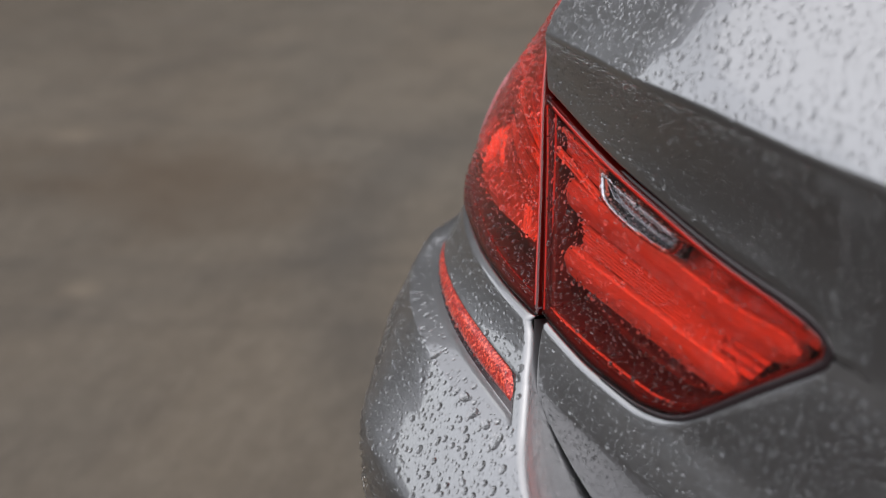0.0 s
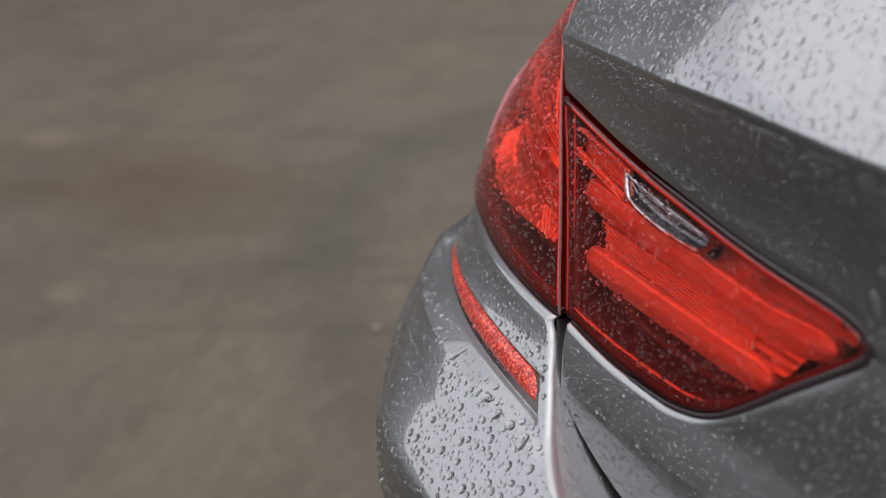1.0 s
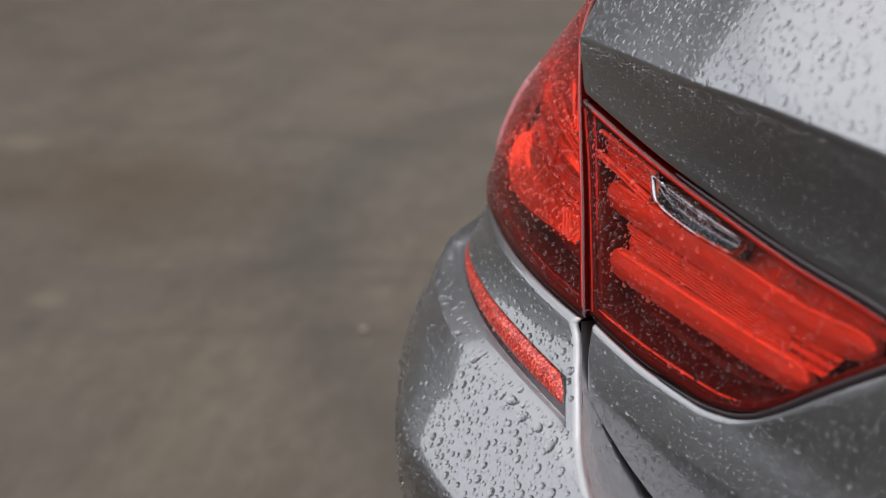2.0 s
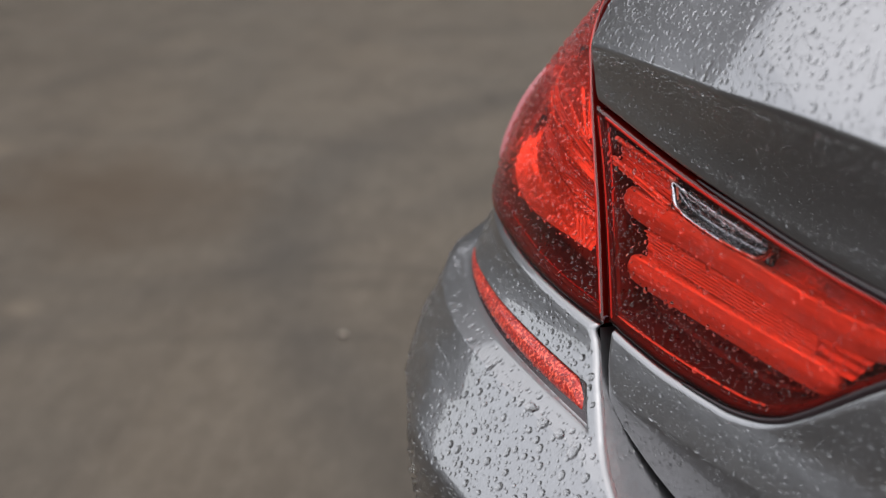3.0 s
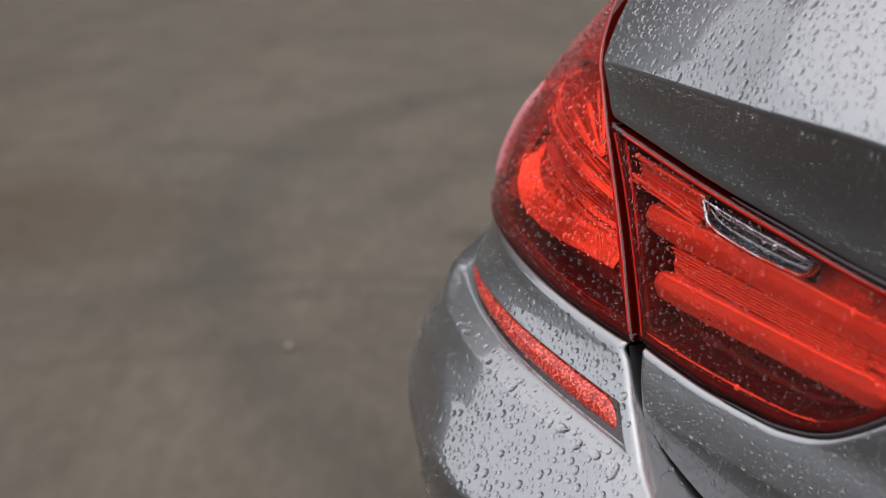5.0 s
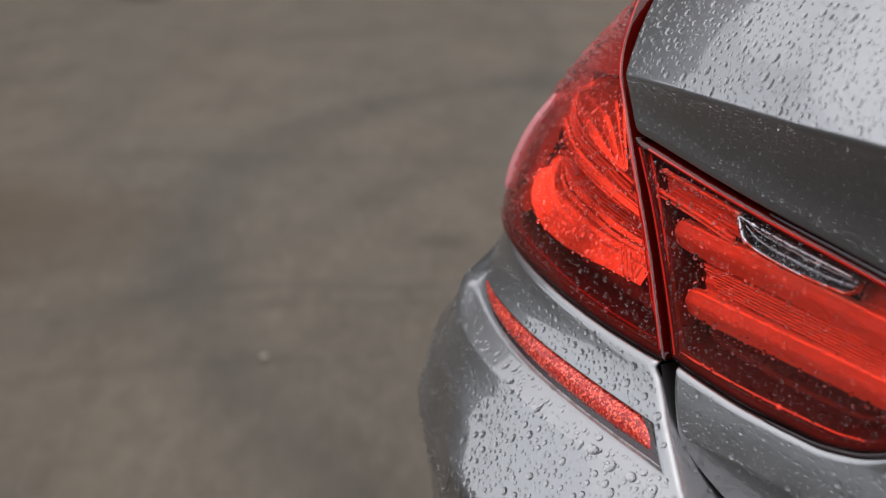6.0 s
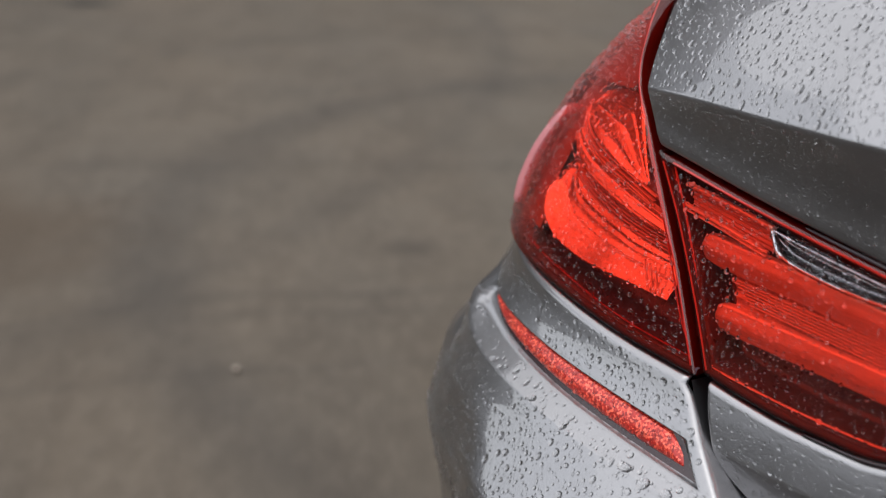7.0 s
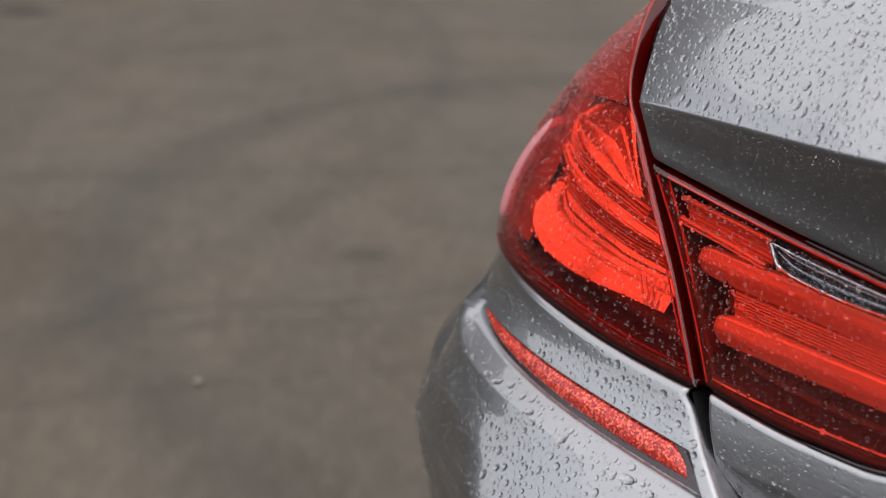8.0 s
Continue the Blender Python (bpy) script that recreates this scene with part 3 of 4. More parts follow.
ROLL = [(0.0, 0.016), (0.0, 0.003), (0.0003, 0.0014), (0.0009, 0.0005), (0.0016, 0.0001), (0.0024, 0.0)]
TRAY = [(0.0015, 0.005), (0.0075, 0.0075), (0.0082, 0.010), (0.010, 0.036), (0.012, 0.040)]


def tube(path, high, deep, material, parent, name, label="", caps=(0.4, 0.4), n=None):
    """A moulded bar along path [(s, z, drop)], half-round towards the lens."""
    n = n or 48
    wide = (high(0.5) if callable(high) else high) > 0.005
    ts = np.linspace(0, 1, len(path))
    S, Z, D = (knots(list(zip(ts, [p[k] for p in path]))) for k in range(3))
    rows = []
    for k in range(n):
        t = k / (n - 1)
        ds, dz = S(min(1, t + 0.01)) - S(max(0, t - 0.01)), Z(min(1, t + 0.01)) - Z(max(0, t - 0.01))
        q = math.hypot(ds, dz) + 1e-9
        f = 1.0
        for end, c in ((t, caps[0]), (1 - t, caps[1])):
            e = end * 12
            if c and e < 1:
                f = min(f, 1 - c * (1 - math.sqrt(max(0.0, 1 - (1 - e) ** 2))))
        hh = (high(t) if callable(high) else high) * f
        line = []
        for a in range(-10, 11) if wide else range(-10, 11, 4):
            w = math.radians(a * 9)
            c = abs(math.cos(w)) ** 0.42 + 0.05 * math.cos(5 * w) * wide
            so, zo = -dz / q * hh * math.sin(w), ds / q * hh * math.sin(w)
            s, z = S(t) + so, Z(t) + zo
            line.append(pt(s, z, lamp_out(s, z) - D(t) - deep * (1 - f) * 0.5 + deep * (c - 1) - (0.22 * hh * math.sin(w) if wide else 0.0)))
        rows.append(line)
    bm = grid(rows)
    for row in (rows[0], rows[-1]):
        vs = [bm.verts.new(p) for p in row]
        bm.faces.new(vs)
    return part(name, faced(bm), material, parent, label)


def panel(corners, drop, flutes, depth, material, parent, name, label="", n=(24, 40)):
    """A fluted reflector panel between four corners (s, z), set drop behind the lens."""
    (a, b), (c, d) = corners
    rows = []
    for i in range(n[0]):
        v = i / (n[0] - 1)
        line = []
        for j in range(n[1]):
            u = j / (n[1] - 1)
            sa, za = a[0] + (b[0] - a[0]) * u, a[1] + (b[1] - a[1]) * u
            sb, zb = c[0] + (d[0] - c[0]) * u, c[1] + (d[1] - c[1]) * u
            s, z = sa + (sb - sa) * v, za + (zb - za) * v
            line.append(pt(s, z, lamp_out(s, z) - drop - depth * abs(math.sin(math.pi * flutes * v))))
        rows.append(line)
    return part(name, faced(grid(rows)), material, parent, label)


def border(edge, inward, n, parent):
    """Dark strip moulded under the lens edge. edge(t) gives (s, z) along the edge, inward the unit step away from it."""
    rows = []
    for t in steps(0, 1, n):
        (s, z), (ds, dz) = edge(t), inward
        rows.append([pt(s + ds * w, z + dz * w, lamp_out(s + ds * w, z + dz * w) - d) for w, d in ((0.0008, 0.015), (0.0008, 0.0030), (0.0018, 0.0016), (0.0058, 0.0016), (0.0064, 0.0050))])
    return part("lens_border", faced(grid(rows)), BORDER, parent, "dark plum border of the lens")


def swath(low, high, profile, n=56, rake=0.25):
    """A sculpted reflector between two curves (z by run s); profile gives the depth behind the lens by height."""
    lo, hi, pv = knots(low), knots(high), [p[0] for p in profile]
    vs = sorted(set(pv + steps(0, 1, 17)))
    rows = []
    for s in steps(low[0][0], low[-1][0], n):
        a, b = lo(s), hi(s)
        rows.append([pt(s, a + (b - a) * v, lamp_out(s, a + (b - a) * v) - float(np.interp(v, pv, [p[1] for p in profile])) - (b - a) * (rake * (v - 0.4) + 0.55 * (v - v * v))) for v in vs])
    return faced(grid(rows))


def outer_lamp():
    lamp = part("outer_tail_lamp", shell(outer_at, 0.56, lambda u: 0.30, 50, 24, TRAY, TRAY, TRAY, TRAY, 0.040), HOUSING, car, "red tail lamp wrapping the rear corner")
    part("lens", shell(outer_at, 0.56, lambda u: 0.30, 90, 44, ROLL, ROLL, ROLL, ROLL), RED_LENS, lamp, "clear red lens beaded with rain")
    arm = swath([(0.068, 0.842), (0.108, 0.8418), (0.148, 0.8402), (0.196, 0.8385), (0.244, 0.8420), (0.275, 0.850), (0.292, 0.860), (0.302, 0.876)], [(0.068, 0.8745), (0.132, 0.8765), (0.172, 0.8812), (0.212, 0.8857), (0.252, 0.893), (0.272, 0.902), (0.288, 0.914), (0.302, 0.906)], [(0.0, 0.016), (0.04, 0.0125), (0.2, 0.0115), (0.42, 0.0125), (0.455, 0.0165), (0.49, 0.0135), (0.72, 0.0135), (0.80, 0.0155), (0.84, 0.0140), (1.0, 0.019)])
    part("light_bar", arm, BAR_MIRROR, lamp, "lower curved light bar")
    arm = swath([(0.094, 0.8895), (0.14, 0.8945), (0.18, 0.8995), (0.224, 0.9065), (0.272, 0.9175), (0.304, 0.932)], [(0.094, 0.9030), (0.116, 0.9075), (0.16, 0.9150), (0.204, 0.9205), (0.252, 0.9285), (0.304, 0.9405)], [(0.0, 0.020), (0.08, 0.0145), (0.3, 0.0125), (0.55, 0.0125), (0.62, 0.0145), (0.9, 0.0130), (1.0, 0.018)])
    part("light_bar", arm, BAR_MIRROR, lamp, "middle curved light bar")
    # ribs between the bars
    for k in range(5):
        f = (k + 0.5) / 5
        path = [(0.088, 0.8760 + 0.0125 * f, 0.019), (0.135, 0.8785 + 0.0145 * f, 0.019), (0.18, 0.8830 + 0.0155 * f, 0.018), (0.225, 0.8895 + 0.0160 * f, 0.018), (0.268, 0.902 + 0.0140 * f, 0.017)]
        tube(path, 0.0008, 0.003, DEEP_BAR, lamp, "rib", "", (0, 0.3), 40)
    arm = swath([(0.136, 0.9243), (0.176, 0.9289), (0.236, 0.9406), (0.272, 0.9499), (0.300, 0.9635)], [(0.136, 0.9265), (0.155, 0.945), (0.172, 0.9608), (0.195, 0.980), (0.218, 0.992), (0.256, 0.989), (0.284, 0.980), (0.300, 0.9655)], [(0.0, 0.016), (0.03, 0.012), (0.14, 0.0115), (0.17, 0.0140), (0.2, 0.0120), (0.36, 0.0118), (0.39, 0.0145), (0.42, 0.0122), (0.60, 0.0122), (0.63, 0.0145), (0.66, 0.0125), (0.95, 0.0125), (1.0, 0.016)], rake=0.2)
    part("signal_reflector", arm, BAR_MIRROR, lamp, "fluted upper reflector panel")
    # panels added behind the lens; their tone stands in for mirrored sky haze
    panel((((0.205, 0.995), (0.66, 0.955)), ((0.290, 1.125), (0.64, 1.125))), 0.010, 3, 0.0015, PAINTED_HAZE, lamp, "upper_cover", "added upper panel coloured like sky haze on the red lens", (20, 40))
    panel((((0.300, 0.838), (0.66, 0.846)), ((0.300, 0.985), (0.66, 0.990))), 0.015, 5, 0.002, PAINTED_HAZE, lamp, "side_cover", "added side panel coloured like sky haze on the red lens", (16, 40))
    for dz, drop, mat in ((0.0, 0.011, BAR), (0.0038, 0.010, DEEP_BAR), (0.0075, 0.011, BAR)):
        tube([(0.118, 0.9105 + dz, drop), (0.16, 0.9185 + dz, drop), (0.204, 0.9245 + dz, drop), (0.252, 0.9335 + dz, drop), (0.285, 0.9445 + dz, drop), (0.302, 0.956 + dz, drop)], 0.0009, 0.003, mat, lamp, "light_line", "", (0, 0), 50)
    rows = []
    for z in steps(0.872, 1.09, 40):
        inner = seam_out(z) + 0.012
        rows.append([pt(inner + (0.36 - inner) * f, z, lamp_out(inner + (0.36 - inner) * f, z) - 0.027) for f in steps(0, 1, 24)])
    part("back_reflector", faced(grid(rows)), DEEP_BAR, lamp)
    border(lambda t: (seam_out(0.803 + 0.29 * t) - 0.003, 0.803 + 0.29 * t), (1, 0), 60, lamp)
    border(lambda t: (0.008 + 0.48 * t, outer_low(0.008 + 0.48 * t) - 0.0004), (0, 1), 60, lamp)
    # frame line round the inside of the lens
    tube([(0.019, 0.8125, 0.005), (0.043, 0.838, 0.005), (0.072, 0.877, 0.005), (0.104, 0.917, 0.005), (0.146, 0.964, 0.005)], 0.0006, 0.0015, LINE, lamp, "trim_line", "", (0, 0), 50)
    tube([(0.019, 0.8125, 0.005), (0.08, 0.8135, 0.005), (0.14, 0.817, 0.005), (0.22, 0.8235, 0.005), (0.30, 0.831, 0.005)], 0.0006, 0.0015, RIM, lamp, "trim_line", "", (0, 0), 50)
    for k in range(3):
        tube([(0.078 + 0.007 * k, 0.845, 0.008), (0.085 + 0.007 * k, 0.855, 0.008), (0.092 + 0.007 * k, 0.866, 0.008)], 0.0008, 0.002, BAR_PALE, lamp, "rib", "", (0, 0), 12)
    fin = [(0.366, 0.846, -0.004), (0.366, 0.875, -0.006), (0.362, 0.905, -0.006), (0.352, 0.935, -0.004), (0.340, 0.955, 0.0)]
    # pale tube drawn in place of the highlight on the seam-side edge
    tube([(seam_out(z) + 0.0012, z, 0.0004) for z in steps(0.808, 1.09, 14)], 0.0007, 0.0012, EDGE_GLINT, lamp, "lens_bead", "", (0, 0), 80)
    tube(fin, 0.0075, 0.010, FIN, lamp, "edge_fin", "pale translucent edge fin", (0.5, 0.9), 30)
    return lamp


REV_LOW = knots([(-0.152, 0.9155), (-0.146, 0.9090), (-0.137, 0.9063), (-0.12, 0.9065), (-0.08, 0.9088), (-0.05, 0.9128), (-0.040, 0.9155), (-0.034, 0.9220), (-0.0265, 0.9325)])


def rev_top(s):
    return 0.9325 + 0.105 * (s + 0.0265)


def in_reversing(s, z):
    return -0.152 < s < -0.0265 and REV_LOW(s) < z < rev_top(s)


def inner_lamp():
    lamp = part("inner_tail_lamp", shell(inner_at, 0.36, inner_height, 50, 24, TRAY, TRAY[:2] + [(0.012, 0.036)], TRAY, TRAY, 0.040), HOUSING, car, "red tail lamp set in the boot lid")
    # red lens, with the clear window of the reversing lamp left open in it
    bm = bmesh.new()
    us = [(i / 0.36, d) for i, d in ROLL] + [(f, 0.0) for f in steps(ROLL[-1][0] / 0.36, 1 - ROLL[-1][0] / 0.36, 190)[1:-1]] + [(1 - i / 0.36, d) for i, d in reversed(ROLL)]
    table = []
    for u, du in us:
        h = inner_height(u)
        vs = [(i / h, d) for i, d in ROLL] + [(f, 0.0) for f in steps(ROLL[-1][0] / h, 1 - ROLL[-1][0] / h, 72)[1:-1]] + [(1 - i / h, d) for i, d in reversed(ROLL)]
        table.append([(bm.verts.new(inner_at(u, v, max(du, dv))), u, v) for v, dv in vs])

    def where(u, v):
        z = 0.85
        for _ in range(4):
            a = seam_in(z) + 0.0025
            s = a + (-0.3055 - a) * u
            z = lamp_low(s) + 0.0002 + (lamp_top(s) - lamp_low(s) - 0.0035) * v
        return s, z

    for a, b in zip(table, table[1:]):
        for k in range(len(a) - 1):
            s, z = where((a[k][1] + b[k][1]) / 2, (a[k][2] + a[k + 1][2]) / 2)
            if not in_reversing(s, z):
                bm.faces.new([a[k][0], a[k + 1][0], b[k + 1][0], b[k][0]])
    part("lens", faced(bm), RED_LENS, lamp, "clear red lens beaded with rain")
    tube([(0.050, 0.8960, 0.013), (0.0, 0.8945, 0.012), (-0.05, 0.8938, 0.012), (-0.10, 0.8905, 0.012), (-0.16, 0.8852, 0.012), (-0.22, 0.8805, 0.013), (-0.272, 0.8815, 0.015)], lambda t: 0.0128, 0.009, BAR, lamp, "light_bar", "upper red light bar", (0.35, 0.8), 80)
    tube([(0.016, 0.8480, 0.014), (-0.05, 0.8475, 0.013), (-0.12, 0.8458, 0.013), (-0.17, 0.8438, 0.013), (-0.226, 0.8410, 0.015)], lambda t: 0.0124, 0.009, BAR_PALE, lamp, "light_bar", "lower red light bar", (0.3, 0.8), 80)
    panel((((0.002, 0.8575), (-0.235, 0.849)), ((0.012, 0.884), (-0.25, 0.870))), 0.0205, 3, 0.002, DEEP_BAR, lamp, "middle_reflector", "", (24, 20))
    for k in range(7):
        z0 = 0.8795 - 0.0024 * k
        tube([(0.010 - 0.004 * k, z0, 0.0165), (-0.09, z0 - 0.003, 0.0165), (-0.20, z0 - 0.010, 0.019)], 0.0006, 0.003, BAR, lamp, "rib", "", (0, 0), 40)
    panel((((0.072, 0.9225), (-0.026, 0.9115)), ((0.084, 0.938), (-0.022, 0.930))), 0.014, 5, 0.002, DEEP_BAR, lamp, "upper_reflector", "", (30, 12))
    for z0, z1, h in ((0.9395, 0.931, 0.0020), (0.924, 0.9115, 0.0016), (0.9205, 0.9085, 0.0007)):
        tube([(0.082, z0, 0.007), (0.026, z0 - (z0 - z1) * 0.45, 0.007), (-0.024, z1, 0.007)], h, 0.003, BAR_PALE, lamp, "light_line", "", (0.3, 0.3), 30)
    panel((((-0.142, 0.8935), (-0.285, 0.8905)), ((-0.146, 0.9175), (-0.285, 0.908))), 0.019, 14, 0.002, DEEP_BAR, lamp, "side_reflector", "", (60, 20))
    for k in range(5):
        tube([(-0.184 - 0.0035 * k, 0.9015, 0.010), (-0.1845 - 0.0035 * k, 0.905, 0.009), (-0.185 - 0.0035 * k, 0.9085, 0.010)], 0.0007, 0.003, BAR_PALE, lamp, "facet", "", (0, 0), 8)
    border(lambda t: (seam_in(0.808 + 0.146 * t) + 0.0025, 0.808 + 0.146 * t), (-1, 0), 50, lamp)
    border(lambda t: (0.108 - 0.395 * t, lamp_top(0.108 - 0.395 * t) - 0.0006), (0, -1), 70, lamp)
    border(lambda t: (-0.004 - 0.24 * t, lamp_low(-0.004 - 0.24 * t) + 0.0002), (0, 1), 50, lamp)
    # frame line round the inside of the lens
    tube([(0.100, 0.950, 0.005), (0.074, 0.921, 0.005), (0.039, 0.874, 0.005), (0.018, 0.836, 0.005), (0.001, 0.8115, 0.005)], 0.0006, 0.0015, LINE, lamp, "trim_line", "", (0, 0), 40)
    tube([(0.001, 0.8115, 0.005), (-0.03, 0.8100, 0.005), (-0.08, 0.808, 0.005), (-0.13, 0.8075, 0.005), (-0.156, 0.8078, 0.005), (-0.182, 0.811, 0.005)], 0.0006, 0.002, BAR, lamp, "trim_line", "", (0, 0), 50)
    # clear reversing lamp: window, dark faceted bowl, silver edge
    rows = [[pt(s, REV_LOW(s) - 0.001 + (rev_top(s) + 0.001 - REV_LOW(s) + 0.001) * f, lamp_out(s, REV_LOW(s) + (rev_top(s) - REV_LOW(s)) * f) - 0.0008) for f in steps(0, 1, 8)] for s in steps(-0.1525, -0.0267, 50)]
    part("window", faced(grid(rows)), CLEAR_LENS, lamp, "clear window of the reversing lamp")
    rows = []
    for i, s in enumerate(steps(-0.1525, -0.0267, 50)):
        line = []
        for j, f in enumerate(steps(0, 1, 13)):
            z = REV_LOW(s) + (rev_top(s) - REV_LOW(s)) * f
            bowl = 0.005 + 0.012 * math.sin(math.pi * f) ** 0.5
            facet = 0.0022 * (i % 2) + 0.0020 * ((j % 4) < 2)
            line.append(pt(s, z, lamp_out(s, z) - bowl - facet))
        rows.append(line)
    part("reversing_bowl", faced(grid(rows)), SMOKE, lamp, "dark faceted bowl of the reversing lamp", smooth=False)
    edge = [(s, REV_LOW(s)) for s in (-0.1515, -0.149, -0.146, -0.142, -0.137, -0.12, -0.10, -0.08, -0.06, -0.05, -0.040, -0.034, -0.0275)]
    tube([(s, z, 0.0012) for s, z in edge], 0.0018, 0.003, SILVER, lamp, "silver_edge", "silver edge of the reversing lamp", (0, 0), 110)
    for f, half in ((0.36, 0.0005), (0.68, 0.0005), (0.97, 0.0008)):
        line = [(x, REV_LOW(x) + (rev_top(x) - REV_LOW(x)) * f, 0.006 if f < 0.9 else 0.001) for x in steps(-0.147 + 0.004 * f, -0.036 + 0.006 * f, 7)]
        tube(line, half, 0.0015, SILVER, lamp, "silver_line", "", (0, 0), 40)
    tube([(-0.150, 0.9125, 0.0012), (-0.1515, 0.9155, 0.0012), (-0.1520, 0.9185, 0.0012)], 0.0016, 0.003, SILVER, lamp, "silver_edge", "", (0, 0), 12)
    # dark band added in place of the shaded gap round the lamp's inner end
    ring = [(x, lamp_top(x) + 0.0018, -0.0004) for x in (-0.06, -0.12, -0.18, -0.23, -0.265, -0.288)] + [(-0.302, 0.9100, -0.0004), (-0.3095, 0.9035, -0.0004), (-0.3095, 0.8965, -0.0004), (-0.3035, 0.8890, -0.0004)] + [(x, lamp_low(x) - 0.0016, -0.0004) for x in (-0.285, -0.262, -0.24, -0.22, -0.20, -0.176, -0.14, -0.10)]
    tube(ring, lambda t: 0.0008 + 0.0030 * math.sin(math.pi * t) ** 1.2, 0.0016, GAP_BAND, lamp, "lamp_seal", "dark band standing in for the shaded gap round the lamp", (0.6, 0.6), 120)
    # raised pale tubes stand in for the highlight along the lens edge
    tube([(x, lamp_top(x) - 0.0042, 0.0004) for x in steps(0.098, -0.285, 12)], 0.0010, 0.0014, EDGE_GLINT, lamp, "lens_bead", "", (0, 0), 90)
    tube([(seam_in(z) - 0.0008, z, 0.0004) for z in steps(0.81, 0.952, 9)], 0.0006, 0.0012, EDGE_GLINT, lamp, "lens_bead", "", (0, 0), 60)
    return lamp


for lamp in (outer_lamp(), inner_lamp()):
    twin = mirrored(lamp, car)
    for sub in lamp.children:
        mirrored(sub, twin)


# ---- wheels, so that the car stands on the ground ----
def lathe(profile, n=48):
    """Turned about the axle (x)."""
    return grid([[(x, r * math.cos(2 * math.pi * k / n), r * math.sin(2 * math.pi * k / n)) for x, r in profile] for k in range(n + 1)])


def wheel(x, y, face):
    bm = lathe([(-0.11 * face, 0.24), (-0.12 * face, 0.30), (-0.11 * face, 0.325), (-0.06 * face, 0.332), (0.0, 0.334), (0.06 * face, 0.332), (0.11 * face, 0.325), (0.12 * face, 0.30), (0.11 * face, 0.245)])
    bmesh.ops.transform(bm, matrix=Matrix.Translation((x, y, 0.334)), verts=bm.verts)
    tyre = part("wheel", bm, BLACK, car, "black tyre on a silver alloy rim")
    bm = lathe([(0.09 * face, 0.245), (0.115 * face, 0.24), (0.10 * face, 0.22), (0.07 * face, 0.20), (0.06 * face, 0.06), (0.085 * face, 0.045), (0.085 * face, 0.001)])
    bmesh.ops.transform(bm, matrix=Matrix.Translation((x, y, 0.334)), verts=bm.verts)
    part("rim", bm, SILVER, tyre)


for x, face in ((XC - 0.80, -1), (XC + 0.80, 1)):
    wheel(x, 1.05, face)
    wheel(x, 4.0, face)

# ---- the rest of the car's shell, forward of the tail ----
def cabin():
    """Sections along the car: half width and height at floor, waist, shoulder, roof edge and roof."""
    stations = [(0.62, 0.93, 0.99, 0.80, 1.145, 1.15), (0.80, 0.93, 1.0, 0.74, 1.22, 1.235), (1.25, 0.93, 1.0, 0.68, 1.40, 1.42), (1.9, 0.93, 0.99, 0.66, 1.44, 1.464), (2.5, 0.93, 0.98, 0.65, 1.40, 1.425), (3.15, 0.92, 0.96, 0.70, 1.06, 1.08), (3.7, 0.91, 0.90, 0.70, 0.95, 0.98), (4.4, 0.87, 0.80, 0.65, 0.85, 0.88), (4.75, 0.72, 0.62, 0.5, 0.68, 0.70)]
    rows = []
    for y, w, waist, rw, re, top in stations:
        half_section = [(w - 0.04, 0.30), (w, 0.45), (w + 0.005, 0.70), (w - 0.01, waist - 0.08), (w - 0.05, waist), (rw + 0.05, re - 0.02), (rw - 0.06, re + 0.01), (rw * 0.5, top - 0.006), (0.0, top)]
        rows.append([(XC - a, y, b) for a, b in half_section] + [(XC + a, y, b) for a, b in reversed(half_section[:-1])])
    return grid(rows)


bm = cabin()
bmesh.ops.recalc_face_normals(bm, faces=bm.faces)
part("body_shell", bm, PAINT, car)


def roof_point(y, f, side, proud=0.004):
    """A point of the cabin's glazed side at station y, f of the way from waist to roof edge."""
    ys = [0.62, 0.80, 1.25, 1.9, 2.5, 3.15]
    w, waist = np.interp(y, ys, [0.93, 0.93, 0.93, 0.93, 0.93, 0.92]) - 0.05, np.interp(y, ys, [0.99, 1.0, 1.0, 0.99, 0.98, 0.96])
    rw, re = np.interp(y, ys, [0.80, 0.74, 0.68, 0.66, 0.65, 0.70]) + 0.05, np.interp(y, ys, [1.145, 1.22, 1.40, 1.44, 1.40, 1.06]) - 0.02
    return (XC + side * (w + (rw - w) * f + proud), y, waist + (re - waist) * f + proud * 0.5)


for side in (-1, 1):
    for y0, y1 in ((1.0, 1.82), (1.90, 2.78)):
        bm = grid([[roof_point(y, f, side) for f in steps(0.12, 0.90, 6)] for y in steps(y0, y1, 10)])
        bmesh.ops.recalc_face_normals(bm, faces=bm.faces)
        part("side_window", bm, GLASS_DARK, car, "dark tinted side window")

# rear window between the boot lid and the roof
rows = []
for u in steps(-1, 1, 25):
    run = -0.58 + 0.855 * abs(u)
    low = pt(run, lip_z(run) + 0.142, lip_out(run) - 0.345)
    low.x = low.x if u <= 0 else 2 * XC - low.x
    high = Vector((XC + 0.60 * u, 1.34, 1.428 - 0.022 * u * u))
    rows.append([low.lerp(high, f) + Vector((0, 0, 0.02 * math.sin(math.pi * f))) for f in steps(0, 1, 9)])
bm = grid(rows)
bmesh.ops.recalc_face_normals(bm, faces=bm.faces)
part("rear_window", bm, GLASS_DARK, car, "dark rear window")

